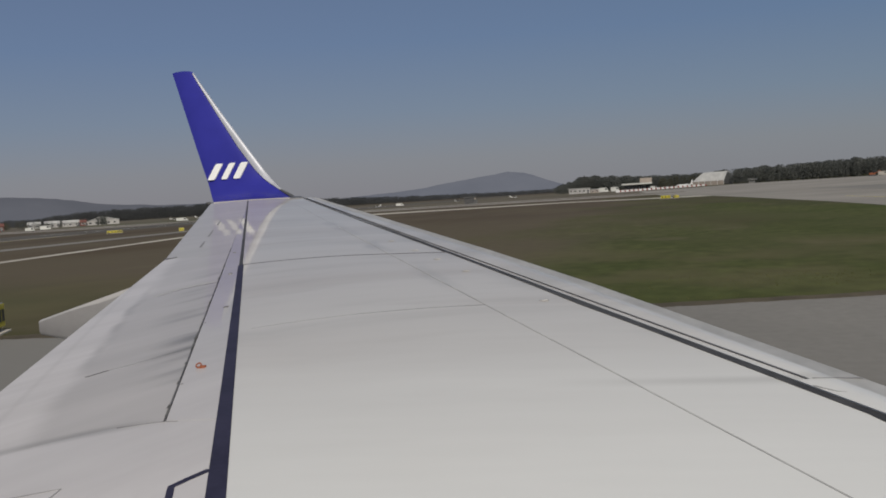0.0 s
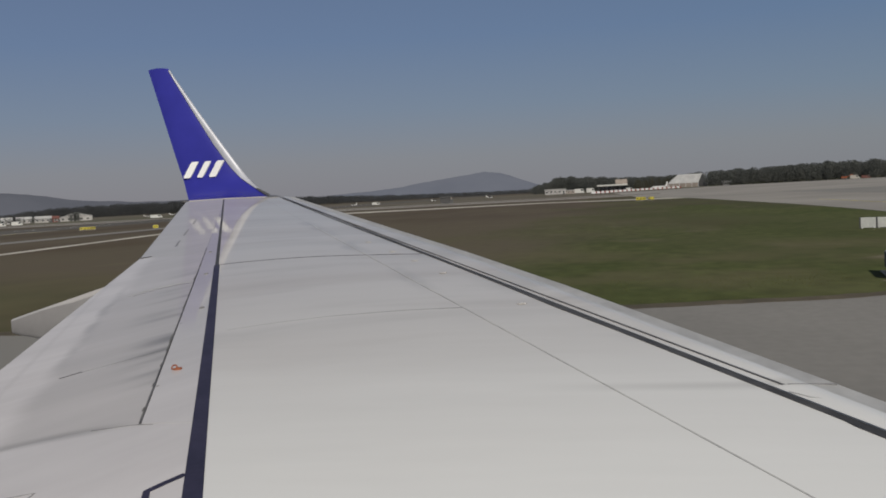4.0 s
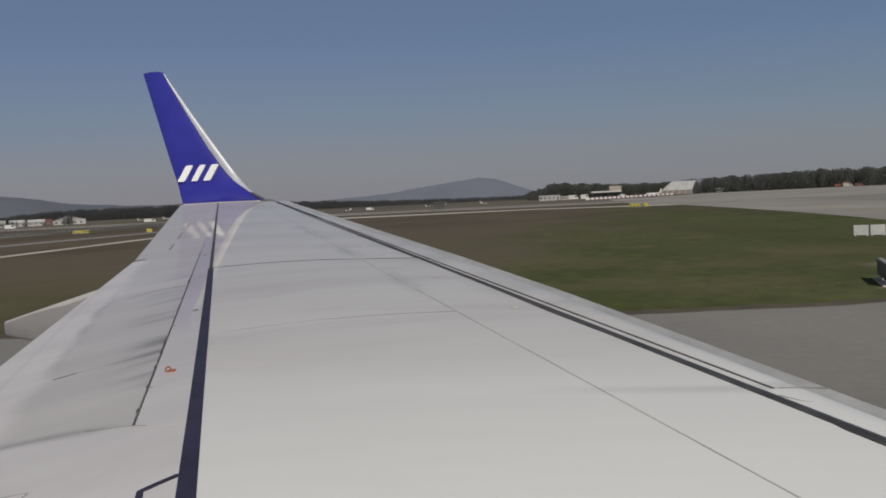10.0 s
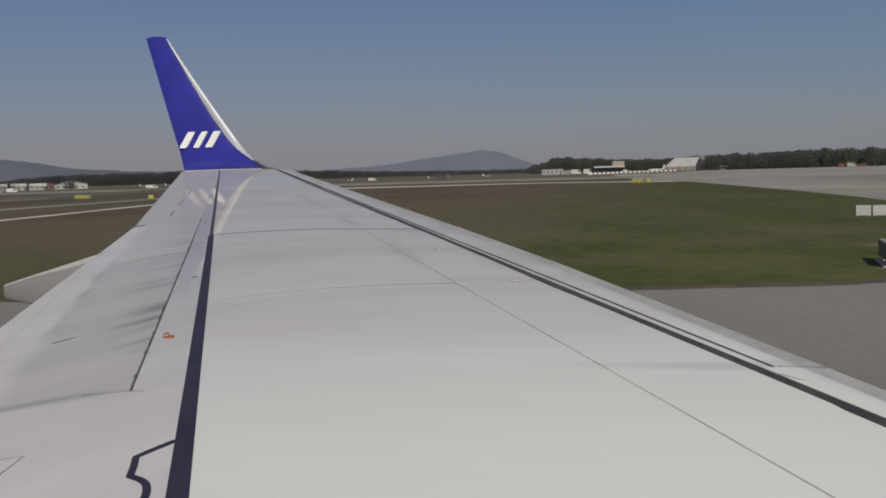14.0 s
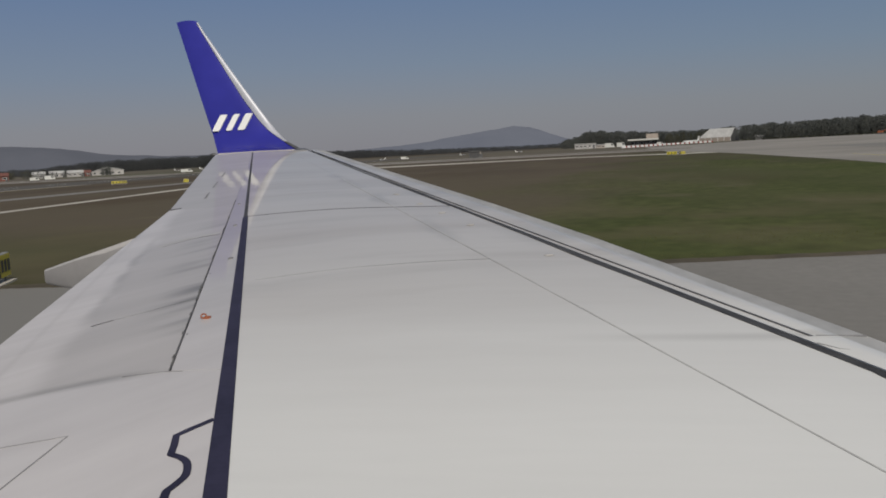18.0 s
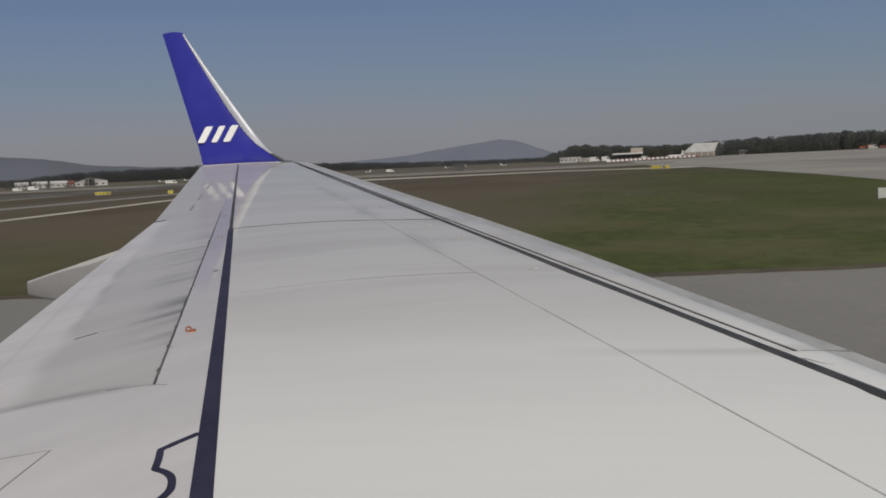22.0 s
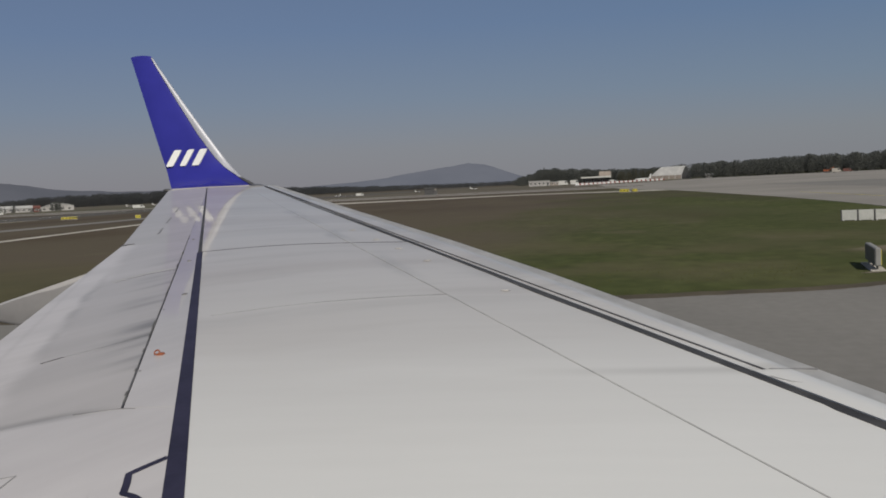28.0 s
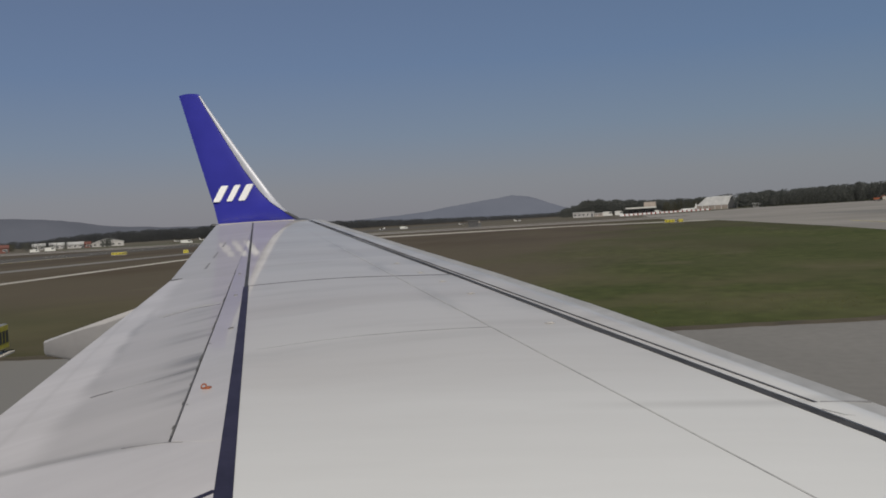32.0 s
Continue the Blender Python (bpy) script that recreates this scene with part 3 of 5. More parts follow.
def patch(aft, fore, y0, y1, nx=10, ny=14, lift=0.0, depth=0.02, gap=0.004):
    """A skin panel between two lines along the span, with its own edges."""
    bm = bmesh.new()
    grid = []
    for j in range(ny + 1):
        y = y0 + gap + (y1 - y0 - 2 * gap) * j / ny
        xa, xf = aft(y) + gap, fore(y) - gap
        grid.append([bm.verts.new((xa + (xf - xa) * i / nx, y, skin(xa + (xf - xa) * i / nx, y, lift))) for i in range(nx + 1)])
    for a, b in zip(grid, grid[1:]):
        for i in range(nx):
            bm.faces.new((a[i], a[i + 1], b[i + 1], b[i]))
    rim = grid[0] + [r[-1] for r in grid[1:-1]] + grid[-1][::-1] + [r[0] for r in grid[1:-1]][::-1]
    top = [bm.verts.new(v.co) for v in rim]
    low = [bm.verts.new(v.co - Vector((0, 0, depth))) for v in rim]
    n = len(rim)
    for k in range(n):
        bm.faces.new((top[k], low[k], low[(k + 1) % n], top[(k + 1) % n]))
    return bm


def strip(points, w0, w1, lift=0.003, n=6):
    """A narrow strip on the skin from point to point, with a width that changes along it."""
    bm = bmesh.new()
    dense = []
    for a, b in zip(points, points[1:]):
        dense += [Vector(a).lerp(Vector(b), k / n) for k in range(n)]
    dense.append(Vector(points[-1]))
    rows = []
    for k, p in enumerate(dense):
        d = (dense[min(k + 1, len(dense) - 1)] - dense[max(k - 1, 0)]).normalized()
        w = w0 + (w1 - w0) * k / (len(dense) - 1)
        s = Vector((-d.y, d.x)) * w / 2
        rows.append([bm.verts.new((q.x, q.y, skin(q.x, q.y, z))) for q, z in ((p + s, -0.004), (p + s, lift), (p - s, lift), (p - s, -0.004))])
    for a, b in zip(rows, rows[1:]):
        for j in range(3):
            bm.faces.new((a[j], a[j + 1], b[j + 1], b[j]))
    bmesh.ops.recalc_face_normals(bm, faces=bm.faces)
    return bm


def flap_end(u):
    """The flap's inboard end, which curves aft; u runs from the trailing edge to the hinge."""
    return 3.60 - 0.70 * (1 - u) ** 1.5


def chord_panel(start, end, ny):
    """A panel from trailing edge to hinge whose ends may slant; both are given along the chord."""
    bm = bmesh.new()
    grid = []
    for i in range(17):
        u = i / 16
        row = []
        for j in range(ny + 1):
            y = start(u) + (end(u) - start(u)) * j / ny
            x = te(y) + (seam(y) - te(y)) * u
            row.append(bm.verts.new((x, y, skin(x, y))))
        grid.append(row)
    for a, b in zip(grid, grid[1:]):
        for j in range(ny):
            bm.faces.new((a[j], b[j], b[j + 1], a[j + 1]))
    rim = grid[0] + [r[-1] for r in grid[1:-1]] + grid[-1][::-1] + [r[0] for r in grid[1:-1]][::-1]
    top = [bm.verts.new(v.co) for v in rim]
    low = [bm.verts.new(v.co - Vector((0, 0, 0.02))) for v in rim]
    for k in range(len(rim)):
        bm.faces.new((top[k], low[k], low[(k + 1) % len(rim)], top[(k + 1) % len(rim)]))
    bm.normal_update()
    if sum(f.normal.z for f in bm.faces) < 0:
        bmesh.ops.reverse_faces(bm, faces=bm.faces)
    return bm


ROOT, TIP = 0.30, 14.75
# closed body of the wing under the skin panels
bm = bmesh.new()
rings = []
for j in range(25):
    y = ROOT + (TIP - ROOT) * j / 24
    xa, xf = te(y) + 0.03, le(y) - 0.02
    c = xf - xa
    up = [(xa + c * i / 12, y, skin(xa + c * i / 12, y, -0.014)) for i in range(13)]
    dn = [(xa + c * i / 12, y, skin(xa + c * i / 12, y, -0.02) - 0.115 * c * (4 * (i / 12) * (1 - i / 12)) ** 0.7 * (0.6 + 0.4 * i / 12)) for i in range(11, 0, -1)]
    rings.append(up + dn)
loft(bm, rings)
bmesh.ops.recalc_face_normals(bm, faces=bm.faces)
part("wing_body", bm, INNER, airliner, "dark structure of the wing between its panels", True)

# upper skin, panel by panel
RIBS = (ROOT, TIP)
for y0, y1 in zip(RIBS, RIBS[1:]):
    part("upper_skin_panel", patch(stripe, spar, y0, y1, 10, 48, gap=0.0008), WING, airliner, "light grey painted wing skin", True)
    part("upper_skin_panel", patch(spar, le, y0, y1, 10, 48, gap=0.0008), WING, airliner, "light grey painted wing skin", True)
part("spoiler_panel", patch(seam, stripe, 3.60, 7.6, gap=0.006), CLEAN, airliner, "light grey spoiler panel", True)
part("spoiler_panel", patch(seam, stripe, 7.6, TIP, gap=0.0008), CLEAN, airliner, "light grey rear skin panel", True)
part("rear_skin_panel", chord_panel(lambda u: ROOT, lambda u: flap_end(u) - 0.001, 12), CLEAN, airliner, "light grey inboard rear skin panel", True)
part("rear_skin_panel", patch(lambda y: seam(y) - 0.0006, stripe, ROOT, 3.60, gap=0.0), CLEAN, airliner, "light grey inboard rear skin panel", True)
part("flap", chord_panel(flap_end, lambda u: 8.459, 24), FLAP, airliner, "streaked grey trailing-edge flap with a lighter rear edge", True)
part("aileron", patch(te, seam, 8.46, 13.3, gap=0.0012), AFT, airliner, "streaked grey aileron", True)
part("rear_skin_panel", patch(te, seam, 13.3, TIP, gap=0.0012), AFT, airliner, "light grey tip skin panel", True)

# sealant, joints and seals on the skin
part("sealant_stripe", strip([(stripe(7.74), 7.74), (stripe(3.92), 3.92), (stripe(1.9), 1.9)], 0.046, 0.072), SEAL, airliner, "dark blue sealant stripe")
part("sealant_stripe", strip([(stripe(14.65), 14.65), (stripe(7.74), 7.74)], 0.020, 0.030), BLACKSEAL, airliner, "thin black sealant line")
part("hinge_gap", strip([(seam(8.9), 8.9), (seam(5.4), 5.4), (seam(3.6), 3.6)], 0.006, 0.0085, 0.0025), SEAM, airliner, "dark hinge gap")
hinge_rng = random.Random(12)
for k in range(15):
    y = 3.66 + 4.2 * hinge_rng.random() ** 1.5
    w, d = hinge_rng.uniform(0.006, 0.014), hinge_rng.choice((0.03, 0.05, 0.16, 0.3))
    off = hinge_rng.uniform(-0.006, 0.001)
    part("hinge_dirt", strip([(seam(y + d) + off, y + d), (seam(y) + off, y)], w * 0.6, w, 0.0028, n=2), INNER, airliner, "black grease along the hinge gap")
part("root_seal", strip([(0.20, 2.29), (0.59, 2.455), (1.05, 2.61)], 0.026, 0.030), BLACKSEAL, airliner, "black root seal")
part("sealant_edge", strip([(-1.377, 3.053), (-1.418, 2.974), (-1.448, 2.908), (-1.418, 2.828), (-1.394, 2.752)] + curve([(-1.394, 2.752), (-1.353, 2.730), (-1.317, 2.696), (-1.291, 2.647), (-1.275, 2.595), (-1.276, 2.548), (-1.284, 2.492)], 4)[1:]
                           + [(-1.262, 2.415), (-1.236, 2.333), (-1.172, 2.328), (-1.097, 2.325)], 0.024, 0.026, n=2),
     SEAL, airliner, "dark blue sealant line with a wavy edge")
# widest at mid-span, where the strip takes in the shadow beside the seal
for a, b, wa, wb in ((7.96, 6.3, 0.022, 0.032), (6.3, 5.62, 0.032, 0.050), (5.62, 5.0, 0.050, 0.036), (5.0, 3.53, 0.036, 0.040), (3.53, 3.46, 0.040, 0.054), (3.46, 0.6, 0.054, 0.064)):
    part("leading_edge_seal", strip([(le(a) - wa * 0.25, a), (le(b) - wb * 0.25, b)], wa, wb), BLACKSEAL, airliner, "black seal along the leading edge")
part("leading_edge_seal", strip([(le(14.6) - 0.01, 14.6), (le(11.0) - 0.035, 11.0), (le(7.96) - 0.012, 7.96)], 0.016, 0.024), BLACKSEAL, airliner, "thin dark seal along the leading edge")
part("spar_joint", strip([(spar(10.2), 10.2), (spar(2.0), 2.0)], 0.010, 0.006, 0.0015), FAINT, airliner, "thin grey joint")
part("rib_joint", strip(curve([(stripe(7.77), 7.77), (-2.86, 7.86), (-2.65, 7.925), (-2.40, 7.972), (-2.17, 7.990), (-1.68, 7.968), (le(7.955) - 0.02, 7.955)], 4), 0.024, 0.032, 0.0007, n=2), SEAM, airliner, "thin grey joint")
part("rib_joint", strip(curve([(-1.40, 5.553), (-1.203, 5.605), (-1.0, 5.640), (spar(5.665), 5.665)], 4), 0.009, 0.014, 0.0007, n=2), JOINT, airliner, "faint grey joint")
part("rib_joint", strip(curve([(-2.055, 5.254), (-1.80, 5.40), (-1.526, 5.521), (-1.40, 5.553)], 4), 0.003, 0.010, 0.0006, n=2), JOINT, airliner, "fading grey joint")
part("flap_joint", strip(curve([(-3.22, 6.48), (-3.155, 6.67), (-3.08, 6.822), (seam(6.93), 6.93)], 4), 0.004, 0.012, 0.0005, n=2), SEAM, airliner, "faint joint")
part("flap_joint", strip([(-2.56, 4.33), (-2.501, 4.44)], 0.010, 0.010, 0.0015), SEAM, airliner, "short dark gap")
part("flap_joint", strip(curve([(-2.501, 4.44), (-2.40, 4.585), (-2.33, 4.70), (seam(4.86), 4.86)], 4), 0.005, 0.012, 0.0006, n=2), JOINT, airliner, "faint joint")
part("flap_joint", strip(curve([(-3.25, 6.48), (-3.168, 6.75), (seam(7.0) - 0.02, 7.0)], 4), 0.006, 0.012, 0.0015, n=2), FAINT, airliner, "faint joint")
part("flap_end_gap", strip([(te(8.46) - 0.0, 8.44), (-4.02, 8.53)], 0.06, 0.02, 0.003), SEAM, airliner, "dark notch between flap and aileron")
part("fixed_edge_joint", strip([(0.735, 3.845), (0.802, 3.765), (0.884, 3.735)], 0.006, 0.004, 0.0125), FAINT, airliner, "faint joint in the fixed leading edge")
part("inboard_joint", strip([(-2.05, 2.80), (-1.84, 2.91), (-1.82, 2.59), (-1.80, 2.3)], 0.006, 0.005, 0.0015), JOINT, airliner, "thin dark access panel edge")
part("inboard_joint", strip(curve([(-1.74, 3.592), (-1.83, 3.585), (-1.97, 3.53)], 5), 0.006, 0.010, 0.0015, n=2), JOINT, airliner, "short dark joint below the hinge")
for a, b in (((-4.90, 11.74), (-4.72, 11.2)), ((-4.55, 10.66), (-4.35, 10.05)), ((-4.22, 9.65), (-4.05, 9.14))):
    part("aileron_joint", strip([a, b], 0.018, 0.026, 0.0008), JOINT, airliner, "short dark gap at the aileron")
# small fittings
bm = bmesh.new()
rings = []
for k in range(18):
    a = 2 * math.pi * k / 18
    rings.append([((0.019 + 0.006 * math.cos(q)) * math.cos(a), 0.006 * math.sin(q) + 0.012 * math.sin(a), 0.018 + (0.014 + 0.006 * math.cos(q)) * math.sin(a)) for q in [2 * math.pi * i / 8 for i in range(8)]])
rings.append(rings[0])
loft(bm, rings, caps=False)
bmesh.ops.remove_doubles(bm, verts=bm.verts, dist=0.0005)
bmesh.ops.recalc_face_normals(bm, faces=bm.faces)
ring = part("escape_rope_ring", bm, ORANGE, airliner, "orange escape rope ring", True)
ring.scale = (0.66, 0.66, 0.66)
ring.location = (-2.010, 4.42, skin(-2.010, 4.42))
bm = bmesh.new()
loft(bm, [[(x * w, y * w, z) for x, y in ((-0.022, -0.03), (0.018, -0.026), (0.024, 0.0), (0.018, 0.026), (-0.022, 0.03))] for z, w in ((-0.003, 1.0), (0.008, 1.0), (0.014, 0.7))])
bmesh.ops.recalc_face_normals(bm, faces=bm.faces)
lug = part("escape_rope_lug", bm, ORANGE, airliner, "orange lug that holds the ring")
lug.scale = (0.66, 0.66, 0.66)
lug.location = (-1.991, 4.425, skin(-1.991, 4.425))
for x, y, r in ((-3.003, 7.32, 0.016), (-2.483, 5.94, 0.017), (-1.97, 4.142, 0.006), (-2.43, 5.48, 0.006), (-3.474, 8.6, 0.014)):
    bm = bmesh.new()
    tube(bm, (x, y, skin(x, y) - 0.002), (x, y, skin(x, y, r * 0.35)), r, r * 0.7, 10)
    for v in bm.verts:
        v.co.y = y + (v.co.y - y) * 2.2
    part("fastener_cap", bm, DARKCAP, airliner, "dark grey cap")
for x, y in ((-2.02, 8.83), (-1.66, 8.14), (-1.37, 7.58), (-1.05, 6.94), (-0.41, 5.75)):
    bm = bmesh.new()
    bmesh.ops.create_uvsphere(bm, u_segments=10, v_segments=6, radius=0.04)
    for v in bm.verts:
        v.co = Vector((x + v.co.x * 0.8, y + v.co.y * 0.9, skin(x, y) + max(v.co.z, 0) * 0.17))
    part("fastener_cap", bm, WING, airliner, "small pale blister on the skin", True)


# ---- slats and fixed leading edge ----
def reach(y):
    """How far the nose stands out ahead of the leading edge line; it draws in towards root and tip."""
    return 0.385 - 0.072 * min(1.0, max(0.0, (6.3 - y) / 2.3)) - 0.03 * min(1.0, max(0.0, (4.0 - y) / 0.8)) - 0.024 * min(6.0, max(0.0, y - 8.0))


def nose(y0, y1, step0, step1, lift, n=18, name="slat", material=WING):
    """Upper shell of a leading-edge piece, from its rear edge round the nose and back under."""
    bm = bmesh.new()
    rings = []
    for j in range(n + 1):
        y = y0 + (y1 - y0) * j / n
        s, w = step0 + (step1 - step0) * j / n, reach(y)
        zt = skin(le(y), y)
        m = w - 0.155
        prof = [(s, -0.02), (s, lift), (s + (m - s) * 0.5, lift + 0.003), (m, lift + 0.002), (m + 0.002, lift + 0.001)]
        tipc = [(w - 0.055, lift - 0.006), (w - 0.018, lift - 0.016), (w, lift - 0.06), (w - 0.018, lift - 0.115), (w - 0.09, lift - 0.15), (s + 0.05, lift - 0.16)]
        rings.append([(le(y) + a, y, zt + b) for a, b in prof + tipc])
    loft(bm, rings, closed=True, caps=True)
    bmesh.ops.recalc_face_normals(bm, faces=bm.faces)
    ob = part(name, bm, material, airliner, "white slat with a bare metal nose" if name == "slat" else "white fixed leading edge", False)
    ob.data.materials.append(NOSE)
    for p in ob.data.polygons:
        c = p.center
        p.material_index = 1 if c.x - le(c.y) > reach(c.y) - 0.154 else 0
        p.use_smooth = True
    ob.data.set_sharp_from_angle(angle=radians(38))
    return ob


nose(3.943, 7.80, 0.068, 0.050, 0.010)
nose(7.808, 11.2, 0.050, 0.030, 0.010)
nose(11.21, 14.55, 0.030, 0.015, 0.010)
nose(0.6, 3.937, 0.010, 0.010, 0.009, name="fixed_leading_edge")
for y0, y1, a, b in ((3.94, 7.8, 0.069, 0.048), (7.83, 11.2, 0.048, 0.028)):
    part("slat_gap", strip([(le(y1) + b, y1), (le(y0) + a, y0)], 0.006, 0.009, 0.008), SEAM, airliner, "dark line behind the slat")
part("slat_end_joint", strip([(le(3.94) + 0.075, 3.94), (le(3.94) + 0.26, 3.94)], 0.010, 0.008, 0.0145), JOINT, airliner, "thin joint at the slat end")
part("slat_shroud", patch(lambda y: le(y) + 0.015, lambda y: le(y) + 0.085 - 0.0075 * (y - 4), 3.94, 12.0, 2, 14, 0.004), WING, airliner, "light grey shroud behind the slats", True)

# ---- winglet ----
def rise(s):
    """The winglet's spine: a bend, then straight up and slightly out. Returns y, z and the slope."""
    r, a0, a1 = 0.6, radians(5), radians(79)
    length = r * (a1 - a0)
    y, z = TIP, EYE_Z - DROP + RISE * TIP
    if s <= length:
        a = a0 + s / r
        return y + r * (math.sin(a) - math.sin(a0)), z + r * (math.cos(a0) - math.cos(a)), a
    yy, zz = y + r * (math.sin(a1) - math.sin(a0)), z + r * (math.cos(a0) - math.cos(a1))
    return yy + (s - length) * math.cos(a1), zz + (s - length) * math.sin(a1), a1


def edge(s, table):
    for (a, xa), (b, xb) in zip(table, table[1:]):
        if s <= b:
            return xa + (xb - xa) * (s - a) / (b - a)
    return table[-1][1]


W_LE = ((0, -4.86), (0.2, -5.02), (0.4, -5.225), (0.6, -5.415), (0.8, -5.58), (1.2, -5.875), (1.8, -6.305), (2.4, -6.72), (2.56, -6.82))
W_IN = ((0, -4.95), (0.2, -5.10), (0.4, -5.29), (0.6, -5.555), (0.8, -5.75), (1.2, -6.04), (1.8, -6.40), (2.4, -6.75), (2.56, -6.835))
W_TE = ((0, -6.255), (0.4, -6.44), (0.8, -6.60), (1.2, -6.735), (1.8, -6.935), (2.4, -7.135), (2.56, -7.19))
TOP = 2.56


def winglet_piece(aft, fore, thick, s0, s1, n, m, name, material, label, bulge=0.0, out=0.0):
    bm = bmesh.new()
    rings = []
    for j in range(n + 1):
        s = s0 + (s1 - s0) * j / n
        y, z, a = rise(s)
        ny, nz = -math.sin(a), math.cos(a)
        xa, xf = aft(s), fore(s)
        ring = []
        for side in (1, -1):
            for i in (range(m + 1) if side == 1 else range(m, -1, -1)):
                u = i / m
                t = thick(s) * (4 * u * (1 - u)) ** 0.6 * (1.0 if side == 1 else 0.9) + 0.004
                off = out + (t if side == 1 else -t)
                ring.append((xa + (xf - xa) * u, y + ny * off, z + nz * off + (bulge * 4 * u * (1 - u) if j == n else 0)))
        rings.append(ring)
    loft(bm, rings)
    bmesh.ops.recalc_face_normals(bm, faces=bm.faces)
    return part(name, bm, material, airliner, label, True)


def fore(s):
    """Where the blue paint ends and the metal edge begins."""
    return edge(s, W_LE) + 0.76 * (edge(s, W_IN) - edge(s, W_LE))


winglet = winglet_piece(lambda s: edge(s, W_TE), fore, lambda s: 0.032 - 0.008 * s, 0.05, TOP, 34, 12, "winglet", BLUE,
                        "blue painted blended winglet", 0.02)
bm = bmesh.new()
rings = []
for j in range(27):
    s = 0.36 + (TOP - 0.39) * j / 26
    y, z, a = rise(s)
    ny, nz = -math.sin(a), math.cos(a)
    xi, xo = fore(s) - 0.012, edge(s, W_LE)
    rings.append([(xi + (xo - xi) * u, y + ny * t, z + nz * t) for u, t in ((0, 0.022), (0.3, 0.024), (0.65, 0.019), (0.9, 0.010), (1.0, 0.0), (0.9, -0.010), (0.4, -0.018), (0, -0.016))])
loft(bm, rings)
bmesh.ops.recalc_face_normals(bm, faces=bm.faces)
part("leading_edge_strip", bm, CHROME, winglet, "polished metal leading edge", True)
# foot of the strip is dark grey: the ground's reflection is painted in
bm = bmesh.new()
rings = []
for j in range(13):
    s = 0.02 + 0.34 * j / 12
    y, z, a = rise(s)
    ny, nz = -math.sin(a), math.cos(a)
    xi, xo = fore(s) - 0.012, edge(s, W_LE) + 0.03 * math.sin(math.pi * j / 12)
    rings.append([(xi + (xo - xi) * u, y + ny * t, z + nz * t) for u, t in ((0, 0.022), (0.3, 0.024), (0.65, 0.019), (0.9, 0.010), (1.0, 0.0), (0.9, -0.010), (0.4, -0.018), (0, -0.016))])
loft(bm, rings)
bmesh.ops.recalc_face_normals(bm, faces=bm.faces)
part("leading_edge_reflection", bm, DARKGREY, winglet, "foot of the metal leading edge, painted dark for the ground's reflection", True)
bm = bmesh.new()
rings = []
for j in range(7):
    s = 0.05 * j / 6
    y, z, a = rise(s)
    xa, xf = edge(s, W_TE), edge(s, W_IN)
    ny, nz = -math.sin(a), math.cos(a)
    rings.append([(xa + (xf - xa) * u, y + ny * t, z + nz * t) for u, t in ((0, 0.005), (0.5, 0.012), (1, 0.006), (1, -0.05), (0.5, -0.09), (0, -0.03))])
loft(bm, rings)
bmesh.ops.recalc_face_normals(bm, faces=bm.faces)
part("tip_fairing", bm, WING, airliner, "light grey fairing under the winglet", True)
bm = bmesh.new()
bmesh.ops.create_uvsphere(bm, u_segments=12, v_segments=8, radius=1)
for v in bm.verts:
    v.co = Vector((-4.88 + v.co.x * 0.14, 14.78 + v.co.y * 0.10, 3.87 + v.co.z * 0.05))
part("navigation_light", bm, METAL, airliner, "clear wingtip navigation light", True)
bm = bmesh.new()
bmesh.ops.create_uvsphere(bm, u_segments=10, v_segments=8, radius=1)
for v in bm.verts:
    v.co = Vector((-6.36 + v.co.x * 0.06, 14.80 + v.co.y * 0.05, 3.885 + v.co.z * 0.03))
part("tail_light", bm, DARKGREY, airliner, "dark rear light on the wingtip", True)
# plain slanted white shapes in place of the airline's mark
for k, (u0, wdt) in enumerate(((0.0, 0.20), (0.235, 0.17), (0.44, 0.20))):
    bm = bmesh.new()
    shape = []
    for t in (0.0, 0.08, 0.92, 1.0):
        shape.append((u0 + 0.14 * t + (0.015 if t in (0.0, 1.0) else 0.0), t))
    right = [(x + wdt * (0.62 if 0 < t < 1 else 0.5), t) for x, t in shape]
    ring = []
    for x, t in shape + right[::-1]:
        s = 0.655 + 0.27 * t
        y, z, a = rise(s)
        ring.append((-6.525 + x, y - math.sin(a) * 0.0, z + math.cos(a) * 0.0))
    front = [bm.verts.new(Vector(p) + Vector((0, -0.052, 0.012))) for p in ring]
    back = [bm.verts.new(Vector(p) + Vector((0, -0.02, 0.005))) for p in ring]
    bm.faces.new(front)
    for i in range(len(ring)):
        bm.faces.new((front[i], back[i], back[(i + 1) % len(ring)], front[(i + 1) % len(ring)]))
    bmesh.ops.recalc_face_normals(bm, faces=bm.faces)
    part("white_emblem_shape", bm, WHITE, winglet, "plain slanted white shape")

